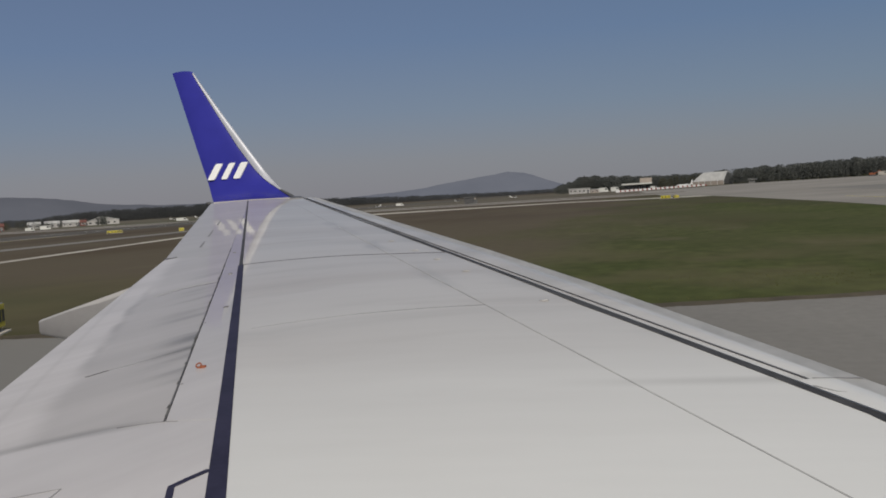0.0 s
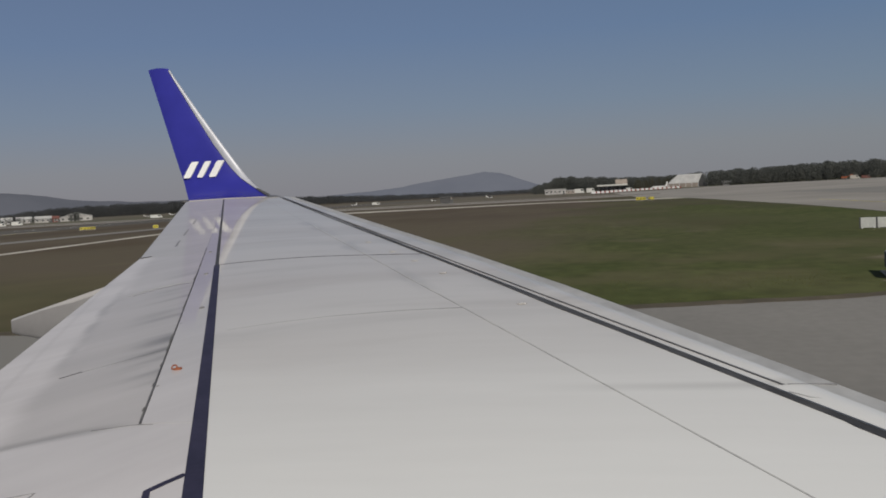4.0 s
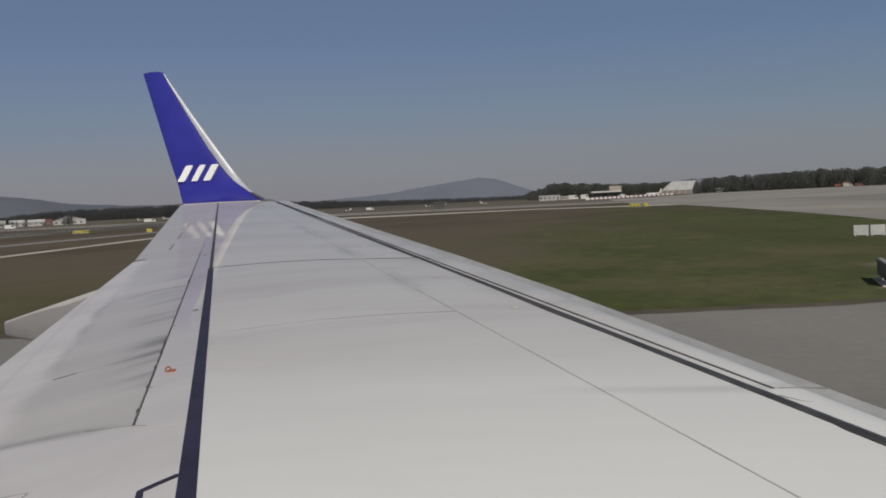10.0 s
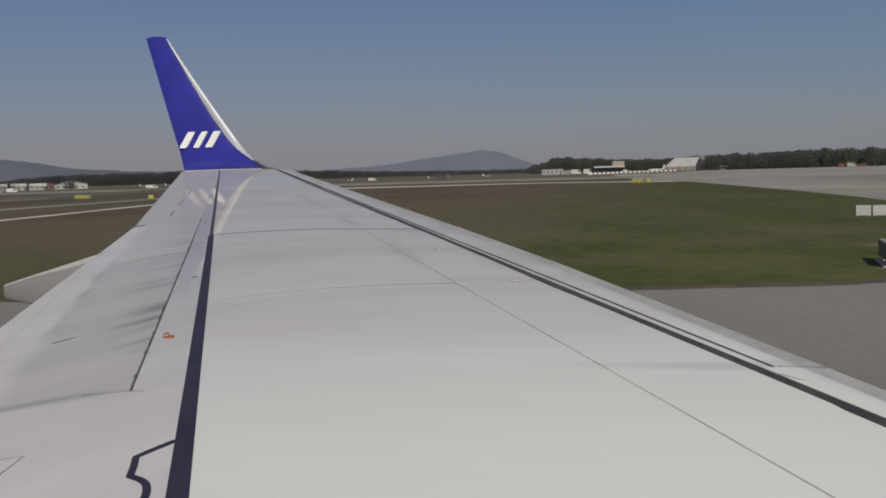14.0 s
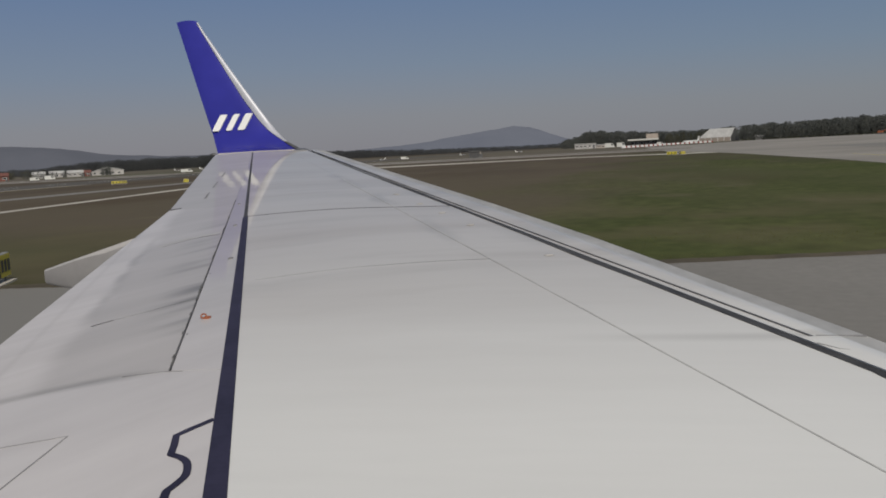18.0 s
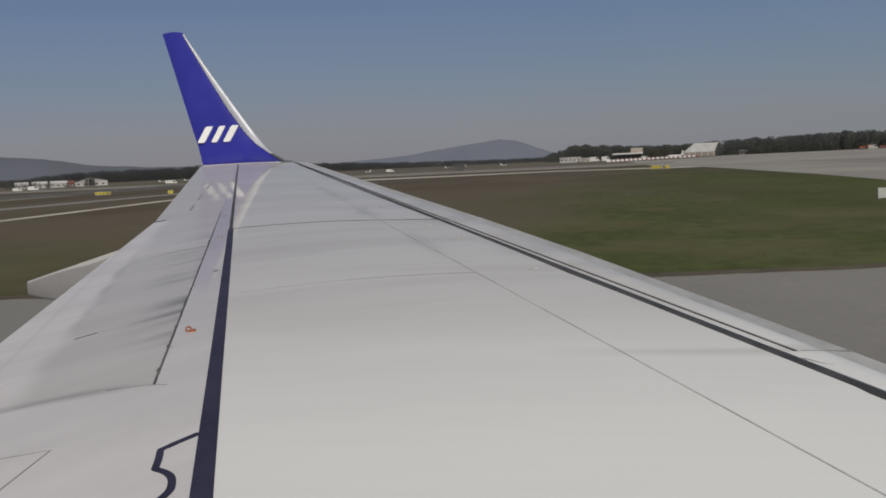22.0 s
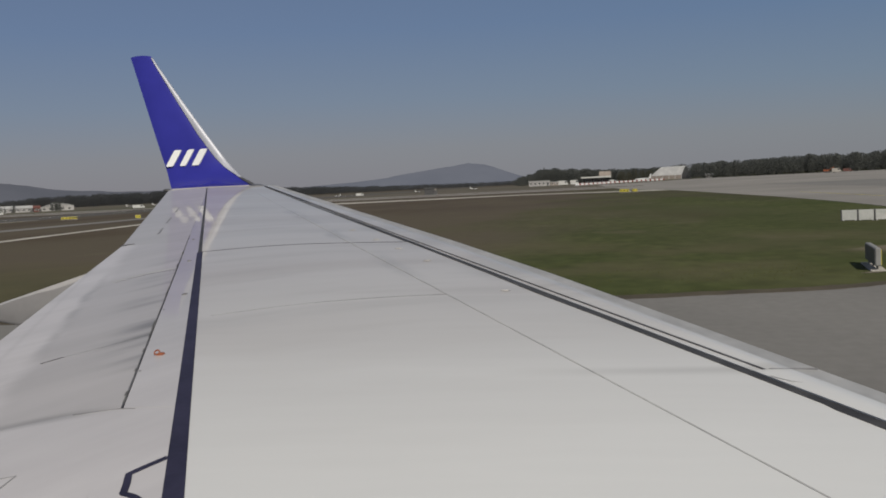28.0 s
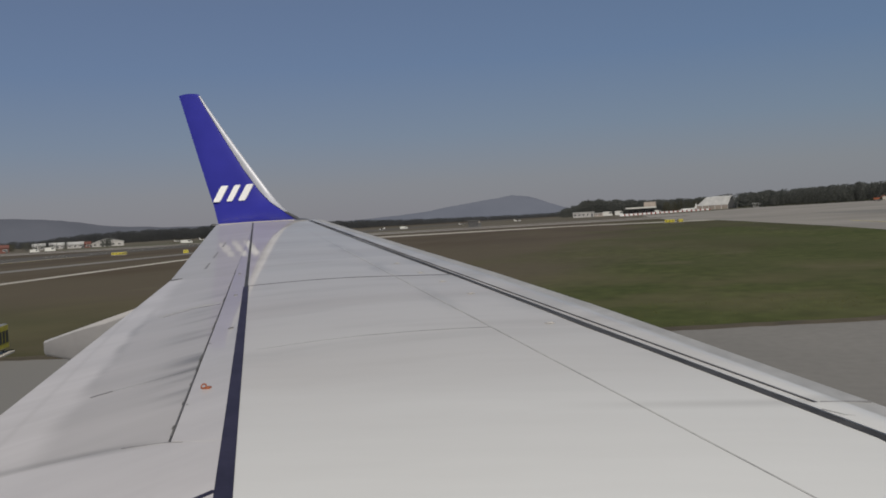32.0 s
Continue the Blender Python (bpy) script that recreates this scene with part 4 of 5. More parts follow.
# ---- flap track fairings ----
for fy, tipx, tz in ((7.2, -4.607, 2.961), (3.1, -3.1, 2.70)):
    bm = bmesh.new()
    rings = []
    base = te(fy)
    ztop = skin(base, fy)
    for k in range(13):
        u = k / 12
        x = tipx + (base + 0.9 - tipx) * u
        w = 0.05 + 0.10 * math.sin(min(1.0, u * 1.25) * math.pi / 2) ** 0.8
        zt = min(tz + 0.275 * (x - tipx), ztop - 0.012)
        zb = tz - 0.121 - 0.16 * (x - tipx)
        if k == 0:
            w *= 0.8
        rim = 0.016 + 0.022 * min(1.0, max(0.0, (x - tipx - 0.42) / 0.06))   # the lighter band deepens where it passes under the flap
        half = [(0.0, zt), (w - 0.022, zt - 0.001), (w - 0.006, zt - rim * 0.5), (w, zt - rim), (w, zt - rim - 0.004), (w, zb + 0.03), (w - 0.012, zb + 0.008), (w - 0.03, zb)]
        rings.append([(x, fy + a, b) for a, b in half] + [(x, fy - a, b) for a, b in half[:0:-1]])
    loft(bm, rings)
    bmesh.ops.recalc_face_normals(bm, faces=bm.faces)
    fairing = part("flap_track_fairing", bm, FAIRING, airliner, "grey flap track fairing, its upper side painted lighter as sunlit", True)
    # sides darker and upper faces lighter: the fall of light is put into colour
    fairing.data.materials.append(CLEAN)
    for p in fairing.data.polygons:
        p.material_index = 1 if p.normal.z > 0.22 else 0
    fairing.data.set_sharp_from_angle(angle=radians(30))

# ---- fuselage shell with the window, and the landing gear ----
FY, FZ, FR = -1.62, 3.35, 1.88
bm = bmesh.new()
xs = [-13, -9, -6, -3, -1.5, -0.6, -0.22, 0.14, 0.6, 1.5, 3, 6, 9, 12]
angs = [0.055, 0.375] + [0.375 + (2 * math.pi - 0.32) * k / 30 for k in range(1, 31)]
for r in (FR, FR - 0.10):
    g = [[bm.verts.new((x, FY + r * math.cos(a), FZ + r * math.sin(a))) for a in angs[:-1]] for x in xs]
    n = len(angs) - 1
    for i in range(len(xs) - 1):
        for k in range(n):
            if k == 0 and xs[i] == -0.22:
                continue
            bm.faces.new((g[i][k], g[i][(k + 1) % n], g[i + 1][(k + 1) % n], g[i + 1][k]))
    for ends in (g[0], g[-1]):
        if r == FR:
            bm.faces.new(ends)
part("fuselage", bm, FUSE, airliner, "white fuselage shell with a cabin window", True)
bm = bmesh.new()
frame_ring = []
for dx, a, r in ((-0.22, 0.055, 0), (0.14, 0.055, 0), (0.14, 0.375, 0), (-0.22, 0.375, 0)):
    frame_ring.append([(dx, FY + q * math.cos(a), FZ + q * math.sin(a)) for q in (FR + 0.004, FR - 0.104)])
for k in range(4):
    p, q = frame_ring[k], frame_ring[(k + 1) % 4]
    vs = [bm.verts.new(c) for c in (p[0], p[1], q[1], q[0])]
    bm.faces.new(vs)
part("window_frame", bm, METAL, airliner, "metal frame of the cabin window")
for gy in (-4.5, 1.25):
    bm = bmesh.new()
    tube(bm, (-1.7, gy, 2.55), (-1.8, gy, 0.55), 0.11, 0.09, 12)
    tube(bm, (-1.8, gy - 0.45, 0.56), (-1.8, gy + 0.45, 0.56), 0.07, 0.07, 10)
    leg = part("landing_gear_leg", bm, METAL, airliner, "metal landing gear leg", True)
    for s in (-0.42, 0.42):
        bm = bmesh.new()
        prof = [(0.30, -0.17), (0.50, -0.18), (0.55, -0.10), (0.56, 0.0), (0.55, 0.10), (0.50, 0.18), (0.30, 0.17)]
        rings = [[(-1.8 + r * math.cos(2 * math.pi * k / 24), gy + s + w, 0.595 + r * math.sin(2 * math.pi * k / 24)) for r, w in prof] for k in range(24)]
        rings.append(rings[0])
        loft(bm, rings, closed=True, caps=False)
        bmesh.ops.remove_doubles(bm, verts=bm.verts, dist=0.001)
        bmesh.ops.recalc_face_normals(bm, faces=bm.faces)
        part("wheel", bm, RUBBER, leg, "black tyre", True)


# ---- ground ----
def structure(name, bm, material, label):
    return tagged(part(name, bm, material), label, name.replace("_", " "), kind="structure")


EDGE = [(-420, 29), (-60, 29.5), (-19, 29.0), (0.8, 31.2), (5.7, 32.9), (7.6, 34.4), (9.8, 35.9)]
TONGUE = [(9.8, 35.9), (11.8, 38.0), (14.1, 40.6), (16.5, 47.3), (18.9, 58.1), (18.3, 63.8), (18.6, 68.9), (20.3, 75.5), (21.4, 92), (22.1, 112), (22.2, 139), (21.6, 160), (20.7, 190), (19.7, 222), (17.4, 258), (13.0, 282), (9.6, 300)]
structure("ground", slab([(-4600, -4600), (4600, -4600), (4600, 4600), (-4600, 4600)], -0.5, 0.0), GRASS, "green and brown airfield grass reaching the horizon")
structure("field_far", slab([(-900, 460), (22, 460), (22, 1200), (-900, 1200)], -0.2, 0.006), HEATH, "far brown field")
structure("taxiway", slab(curve(EDGE, 6) + [(9.8, -45), (-420, -45)], -0.2, 0.03), ASPHALT, "grey asphalt taxiway under the airliner")
apron_outline = ragged(curve(TONGUE, 6), 0.10, 0.7, 3, False) + [(9.4, 600), (40, 640), (95, 805), (620, 790), (620, -45), (9.82, -45)]
structure("apron", slab(apron_outline, -0.2, 0.026), APRON, "pale grey concrete apron with patches")
structure("apron_near", slab(curve([(9.6, 35.6), (11.8, 38.0), (14.1, 40.6), (15.6, 44.4)], 4) + [(40, 56), (120, 58), (400, 64), (400, -44), (9.6, -44)], -0.1, 0.0285), ASPHALT, "grey asphalt apron beside the taxiway")
structure("apron_patch", slab([(49.4, 59), (46.5, 285), (77, 285), (69, 59)], -0.1, 0.032), ASPHALT, "darker repaired strip in the apron")
structure("apron_patch_near", slab([(32, 8), (68, 8), (68, 17), (32, 17)], -0.1, 0.032), ASPHALT, "darker repaired strip in the apron")
structure("far_strip", slab(ragged([(-122, 268), (-60, 276), (-20, 284), (10, 256), (23.3, 246), (23.3, 262), (10, 274), (-20, 300), (-122, 300)], 0.3, 6, 6), -0.1, 0.022), PALE, "pale concrete strip across the field")
structure("far_taxiway", slab([(-900, 366), (23.3, 366), (23.3, 455), (-900, 455)], -0.1, 0.020), APRON, "pale far taxiway")
structure("far_taxiway_band", slab([(-900, 398), (23.3, 398), (23.3, 420), (-900, 420)], -0.1, 0.028), HEATH, "strip of dry grass along the far taxiway")
structure("runway", slab([(-190, 29.2), (-148, 29.2), (-148, 2600), (-190, 2600)], -0.1, 0.024), DARKTAR, "dark asphalt runway running away to the hills")
structure("runway_near", slab([(-190, -600), (-148, -600), (-148, 29.1), (-190, 29.1)], -0.1, 0.036), DARKTAR, "dark asphalt runway crossing the taxiway")
structure("runway_shoulder", slab([(-148, 29.2), (-126, 29.2), (-134, 60), (-143, 110), (-145, 240), (-148, 240)], -0.1, 0.022), APRON, "pale curved shoulder beside the runway")
structure("service_road", slab([(-99.5, 29.4), (-93, 29.4), (-93, 276), (-99.5, 276)], -0.1, 0.024), ASPHALT, "grey service road crossing the grass")
structure("gravel_path", ribbon(curve([(-60, 30), (-62, 40), (-69.8, 106), (-77.3, 167), (-85, 230), (-91, 276)], 6), 2.1, -0.1, 0.020), PALE, "pale gravel path running off across the grass")
structure("footpath", slab(ragged([(14.0, 62.8), (16.4, 64.6), (18.7, 67.4), (18.7, 69.6), (16.0, 66.0), (13.8, 63.6)], 0.12, 0.6, 8), -0.1, 0.014), APRON, "pale gravel path in front of the board")


def blotches(outline, count, size, seed, lift=0.0):
    """Uneven bare spots scattered inside an outline, thinning out towards its rim."""
    rnd = random.Random(seed)
    bm = bmesh.new()
    xs, ys = [p[0] for p in outline], [p[1] for p in outline]
    made = 0
    while made < count:
        x, y = rnd.uniform(min(xs), max(xs)), rnd.uniform(min(ys), max(ys))
        inside = False
        for (x0, y0), (x1, y1) in zip(outline, outline[1:] + outline[:1]):
            if (y0 > y) != (y1 > y) and x < (x1 - x0) * (y - y0) / (y1 - y0) + x0:
                inside = not inside
        if not inside:
            continue
        made += 1
        r = size * rnd.uniform(0.35, 1.2)
        zz = 0.010 + lift + 0.004 * rnd.random()
        vs = [bm.verts.new((x + r * rnd.uniform(0.7, 1.4) * 1.5 * math.cos(a), y + r * rnd.uniform(0.5, 1.2) * math.sin(a), zz)) for a in [2 * math.pi * k / 13 for k in range(13)]]
        bm.faces.new(vs)
    return bm


structure("grass_islands", blotches([(9.0, 41.5), (9.5, 46.0), (14.4, 51.5), (16.6, 53.0), (15.2, 46.6), (12.6, 42.6)], 16, 0.30, 77, 0.006), DRY, "islands of dry grass standing in the bare soil")
structure("dark_soil_spots", blotches([(13.6, 48.5), (16.4, 53.6), (17.0, 53.0), (15.4, 48.0)], 12, 0.5, 78, 0.012), DARKSOIL, "dark damp soil in the worn corner")
structure("bare_verge_spots", blotches([(3.9, 33.6), (5.6, 34.6), (8.6, 37.4), (8.2, 38.4), (5.2, 37.2), (3.6, 35.6)], 14, 0.22, 79), DIRT, "bare spots beside the sign")
margin = curve(TONGUE[:8], 4)
structure("dusty_margin", blotches([(x - 0.7, y + 0.2) for x, y in margin] + [(x + 0.45, y - 0.35) for x, y in margin[::-1]], 170, 0.10, 41, 0.024), DIRT, "dust and loose soil spread over the apron's edge")
structure("verge", slab(ragged([(-60, 28.9), (-19, 28.5), (0.8, 30.6), (5.7, 32.5), (9.6, 35.6), (9.3, 36.0), (5.5, 33.3), (0.8, 31.6), (-19, 29.5), (-60, 30.0)], 0.10, 0.5, 12), -0.1, 0.034), DARKSOIL, "strip of dark soil where asphalt meets grass")


def line(points, width, material, label, name="painted_line", gap=None, z=0.04):
    return structure(name, ribbon(points, width, z - 0.006, z, gap), material, label)


# painted lines
near = curve([(0.5, 16.4), (4.6, 18.5), (8.4, 20.3), (12.0, 21.8), (14.9, 23.4), (19.4, 28), (24.0, 37), (27.4, 50.0), (29.5, 66), (30.6, 97), (30.4, 175)], 8)
for off in (-0.17, 0.17):
    line([(x + off * 0.55, y - off) for x, y in near if y > 32], 0.12, PALEYEL, "worn yellow taxi line curving off across the apron", gap=5)
    line([(x + off * 0.55, y - off) for x, y in near if y < 33], 0.13, PALEYEL, "yellow taxi line curving off across the apron")
line(curve([(31.9, 10), (35.0, 18.5), (39.1, 29.2), (41.5, 38), (41.9, 46), (41.3, 90), (40.9, 136)], 8), 0.30, YELLOW, "orange-yellow taxi line on the apron", gap=9)
line(curve([(42.5, 8), (42.5, 18.6), (42.2, 32), (41.9, 46)], 8), 0.32, YELLOW, "orange-yellow taxi line on the apron")
line(curve([(42.3, 42.0), (43.5, 37.0), (45.7, 29.3), (49.9, 20)], 8), 0.18, PALEYEL, "worn yellow line on the apron")
line(curve([(32.5, 54.9), (42.3, 57.8), (54, 56), (67, 54)], 10), 0.2, PALEYEL, "broken worn yellow line on the apron", gap=3)
line(curve([(55.9, 42.7), (66.1, 54), (77.4, 69.4), (99, 96)], 8), 0.18, PALEYEL, "worn yellow line on the apron")
line([(55 + 4.2 * math.cos(a), 50 + 5.5 * math.sin(a)) for a in [2 * math.pi * k / 40 for k in range(41)]], 0.18, PALEYEL, "worn yellow oval on the apron")
for off in (-0.35, 0.35):
    line([(62.7 + off, 18), (62.5 + off, 90)], 0.28, PALE, "slotted drain channel in the apron", "drain_channel")
line(curve([(-222, 19), (-208, 21.3), (-182, 24), (-162, 34), (-156, 54), (-153, 120), (-152, 207)], 10), 0.4, YELLOW, "yellow taxi line turning onto the runway", z=0.044)
line(curve([(-82, 24.0), (-114, 24.6), (-121, 30.2), (-132, 46), (-140, 76), (-143, 228)], 10), 0.35, PALEYEL, "yellow taxi line curving towards the runway", z=0.044)
line([(-169 + 0.0, 40 + 12 * k) for k in range(60)], 0.45, LINEWHITE, "broken white runway line", gap=2)
for x in (-99.1, -93.4):
    line([(x, 29.6), (x, 62)], 0.15, LINEWHITE, "white edge line of the service road", z=0.032)

# manhole covers
for x, y in ((3.3, 27.5), (6.3, 29.1), (-94.4, 45.2), (-96.2, 50.2)):
    cover = thing("manhole_cover", "dark iron manhole cover flush in the asphalt", "manhole", pose(x, y, 0.03), "manhole covers on the taxiway")
    bm = tube(bmesh.new(), (0, 0, -0.02), (0, 0, 0.008), 0.52, 0.52, 24)
    part("cover_frame", bm, ASPHALT, cover)
    bm = tube(bmesh.new(), (0, 0, 0.004), (0, 0, 0.014), 0.42, 0.41, 24)
    part("cover_plate", bm, DARKGREY, cover)


# ---- grass tufts near the taxiway ----
def tufts(name, area, count, seed, height, label):
    rnd = random.Random(seed)
    verts, faces = [], []
    while len(faces) < count:
        x, y = rnd.uniform(area[0], area[1]), rnd.uniform(area[2], area[3])
        edge_y = 29.3 if x < -19 else 29.3 + (x + 19) * 0.155
        right = 5.7 + (y - 33) * 1.2 if y < 39 else 12.9 + (y - 39) * 0.32
        if y < edge_y + 0.1 or x > right - 0.3:
            continue
        if noise.noise(Vector((x * 0.35, y * 0.35, 1.0))) < -0.05 or (7 < x < 17 and 40.5 < y < 54 and rnd.random() < 0.93):
            continue
        h = height * rnd.uniform(0.5, 1.5)
        for b in range(3):
            a = rnd.uniform(0, math.pi)
            w = h * rnd.uniform(0.35, 0.7)
            dx, dy = math.cos(a) * w, math.sin(a) * w
            lx, ly = rnd.uniform(-0.5, 0.5) * h, rnd.uniform(-0.5, 0.5) * h
            i = len(verts)
            verts += [(x - dx, y - dy, -0.005), (x + dx, y + dy, -0.005), (x + dx * 0.5 + lx, y + dy * 0.5 + ly, h), (x - dx * 0.4 + lx, y - dy * 0.4 + ly, h * 0.8)]
            faces.append((i, i + 1, i + 2, i + 3))
    me = bpy.data.meshes.new(name)
    me.from_pydata(verts, [], faces)
    me.materials.append(BLADE)
    return tagged(new(name, me), label, "grass", kind="stuff")


tufts("grass_tufts", (-26, 20, 29, 40), 9000, 5, 0.020, "short tufts of green and yellow grass beside the taxiway")


# ---- signs and boards ----
def board(name, m, panels, label, group="", marks=(0, None)):
    t = thing(name, label, "barrier board", m, group)
    w, h, z0 = 1.06, 0.70, 0.05
    total = panels * w
    for k in range(panels):
        x = -total / 2 + k * w
        p = part("panel", boxes((x + 0.05, x + w - 0.05, -0.03, 0.03, z0, z0 + h), bevel=0.008), PANEL, t)
        if k in marks or k - panels in marks:
            for q in (0.25, 0.5, 0.75):
                part("marker", boxes((x + w - 0.30, x + w - 0.12, -0.042, -0.031, z0 + h * q - 0.09, z0 + h * q + 0.09)), RED, p, "small red reflector")
    for k in range(panels + 1):
        x = -total / 2 + k * w
        part("post", boxes((x - 0.045, x + 0.045, -0.05, 0.05, -0.02, z0 + h + 0.02), bevel=0.006), DARKGREY, t)
    for k in range(panels):
        x = -total / 2 + k * w
        part("leg", boxes((x + 0.12, x + 0.18, -0.02, 0.02, -0.02, z0)), WHITE, t)
        part("leg", boxes((x + w - 0.18, x + w - 0.12, -0.02, 0.02, -0.02, z0)), WHITE, t)
    return t


b = board("marker_board", pose(13.3, 69.6, 0.0, 0, 0, -20), 3, "white three-panel marker board with red markers standing in the grass", "white marker boards", (9,))
part("end_panel", boxes((1.64, 1.80, -0.035, 0.035, 0.06, 0.75), bevel=0.006), PANEL, b)
for q in (0.21, 0.41, 0.61):
    part("marker", boxes((1.67, 1.77, -0.05, -0.036, q - 0.07, q + 0.07)), RED if q != 0.47 else DARKGREY, b)
board("marker_board", pose(-118.5, 65.5, 0, 0, 0, -3), 7, "long white seven-panel marker board with red markers in the grass", "white marker boards", (2, 4, 6))
board("marker_board", pose(-212, 66.2, 0), 4, "white four-panel marker board with red markers in the grass", "white marker boards", (2, 3))
board("marker_board", pose(-238, 40, 0, 0, 0, 40), 4, "white four-panel marker board beside the taxiway", "white marker boards", (0, 3))


CASE = surface("sign_case_grey", (0.20, 0.20, 0.20), (0.28, 0.28, 0.27), 1.5, 0.6)


def taxi_sign(m, w, h, faces, label, group="", back=GREENISH, name="taxiway_sign"):
    """A box sign on short legs over a concrete pad; the face looks along -y of its own frame."""
    t = thing(name, label, "airfield sign", m, group)
    part("pad", boxes((-w / 2 - 0.15, w / 2 + 0.15, -0.26, 0.26, -0.06, 0.03), bevel=0.01), PALE, t, "concrete pad")
    part("case", boxes((-w / 2, w / 2, -0.10, 0.10, 0.16, 0.16 + h), bevel=0.03), CASE, t, "pale grey sign case")
    part("back", boxes((-w / 2 + 0.02, w / 2 - 0.02, 0.101, 0.115, 0.19, 0.13 + h)), back, t)
    x = -w / 2 + 0.03
    wide = max(1.0, w / 1.6)
    for frac, material, bar in faces:
        x1 = x + (w - 0.06) * frac
        f = part("face", boxes((x + 0.006, x1 - 0.006, -0.118, -0.101, 0.20, 0.12 + h)), material, t)
        n = max(1, min(3, int((x1 - x) / 0.35)))
        for k in range(n):
            cx = x + (x1 - x) * (k + 0.5) / n
            part("bar", boxes((cx - 0.07 * wide, cx + 0.07 * wide, -0.125, -0.1185, 0.16 + h * 0.25, 0.16 + h * 0.75)), bar, f, "plain bar in place of unreadable writing")
        x = x1
    for k in (-0.4, 0.0, 0.4):
        part("leg", boxes((k * w - 0.03, k * w + 0.03, -0.03, 0.03, 0.0, 0.18)), DARKGREY, t)
    return t


# dark back: the sign's shaded side is put into its colour
taxi_sign(pose(4.25, 37.4, 0.01, 0, 0, 80), 3.0, 0.64, ((1.0, SIGNYEL, SIGNBLK),), "yellow taxiway sign in a white case on a concrete pad", back=DARKGREY)
taxi_sign(pose(-27.5, 29.4, 0.03, 0, 0, 110), 3.4, 0.85, ((0.45, SIGNYEL, SIGNBLK), (0.18, SIGNBLK, SIGNYEL), (0.37, SIGNYEL, SIGNBLK)), "long yellow and black taxiway sign at the asphalt edge")
taxi_sign(pose(-208, 37.2, 0, 0, 0, 110), 1.9, 0.95, ((0.6, SIGNYEL, SIGNBLK), (0.4, SIGNBLK, SIGNYEL)), "yellow and black taxiway sign in the grass")
taxi_sign(pose(6.6, 243.5, 0.02, 0, 0, -12), 2.4, 0.75, ((1.0, SIGNYEL, SIGNBLK),), "yellow taxiway sign in the far grass", "far yellow signs")
taxi_sign(pose(9.0, 243.0, 0.02, 0, 0, 8), 1.5, 0.70, ((0.3, SIGNBLK, SIGNYEL), (0.7, SIGNYEL, SIGNBLK)), "small yellow and black taxiway sign in the far grass", "far yellow signs")
taxi_sign(pose(-128, 223.5, 0.02, 0, 0, 24), 3.7, 0.62, ((0.66, SIGNYEL, SIGNBLK), (0.34, SIGNYEL, SIGNBLK)), "long yellow taxiway sign beside the runway", "far yellow signs")
taxi_sign(pose(-97.4, 195.6, 0.0, 0, 0, 24), 1.1, 0.72, ((1.0, SIGNYEL, SIGNBLK),), "square yellow taxiway sign in the grass", "far yellow signs")
taxi_sign(pose(-230, 56, 0.0, 0, 0, 20), 1.0, 0.9, ((1.0, SIGNBLK, SIGNYEL),), "small black taxiway sign with a yellow letter, in the grass")


# ---- the concrete hut by the service road ----
hut = thing("equipment_hut", "windowless concrete equipment hut with its shaded side painted dark", "hut", pose(-88, 64, 0))
part("body", boxes((-2.6, 3.2, -2.8, 2.8, -0.05, 3.55), bevel=0.03), CONCRETE, hut, "weathered concrete walls")
part("roof", boxes((-2.75, 3.35, -2.95, 2.95, 3.55, 3.75), bevel=0.02), CONCRETE, hut, "flat concrete roof")
part("base_course", boxes((-2.64, 3.24, -2.84, 2.84, -0.05, 0.55), bevel=0.01), CONCRETE, hut)
# dark sheet over the left wall: the wall's shade is painted on
part("shaded_wall_sheet", boxes((-2.72, -2.62, -2.6, 2.4, 0.05, 3.4)), DARKWALL, hut, "dark sheet over the left wall, painting in its shade")
part("corner_pillar", boxes((-3.0, -2.62, -3.02, -2.72, -0.05, 3.55)), DARKGREY, hut)
part("round_plate", tube(bmesh.new(), (-1.2, -2.83, 2.1), (-1.2, -2.80, 2.1), 0.35, 0.35, 20), CONCRETE, hut)
part("lamp", boxes((-2.9, -2.6, -3.1, -2.9, 2.6, 3.0)), SIGNBLK, hut)
for off in (0.0, 4.2):
    rail = thing("pipe_rail", "low grey pipe rail standing on a concrete slab beside the hut", "railing", pose(-92.2 + 9.4 * (off > 0), 66 + off, 0), "rails beside the hut")
    part("slab", boxes((-0.9, 0.9, -0.6, 0.6, -0.05, 0.25), bevel=0.02), PALE, rail)
    for x in (-0.8, 0.0, 0.8):
        part("post", tube(bmesh.new(), (x, 0, 0.24), (x, 0, 1.3), 0.03), METAL, rail)
    part("rail", tube(bmesh.new(), (-0.85, 0, 1.3), (0.85, 0, 1.3), 0.03), METAL, rail)
pole = thing("camera_pole", "thin white pole with a small box beside the service road", "pole", pose(-102, 58.5, 0))
part("mast", tube(bmesh.new(), (0, 0, -0.05), (0, 0, 3.8), 0.06, 0.05), WHITE, pole)
part("box", boxes((0.06, 0.42, -0.14, 0.14, 1.9, 2.7), bevel=0.02), PANEL, pole)
part("unit", boxes((-0.4, -0.06, -0.1, 0.1, 1.7, 2.1), bevel=0.02), DARKGREY, pole)


# ---- far things ----
def polar(az, d):
    return HOME + d * math.sin(radians(az)), d * math.cos(radians(az))


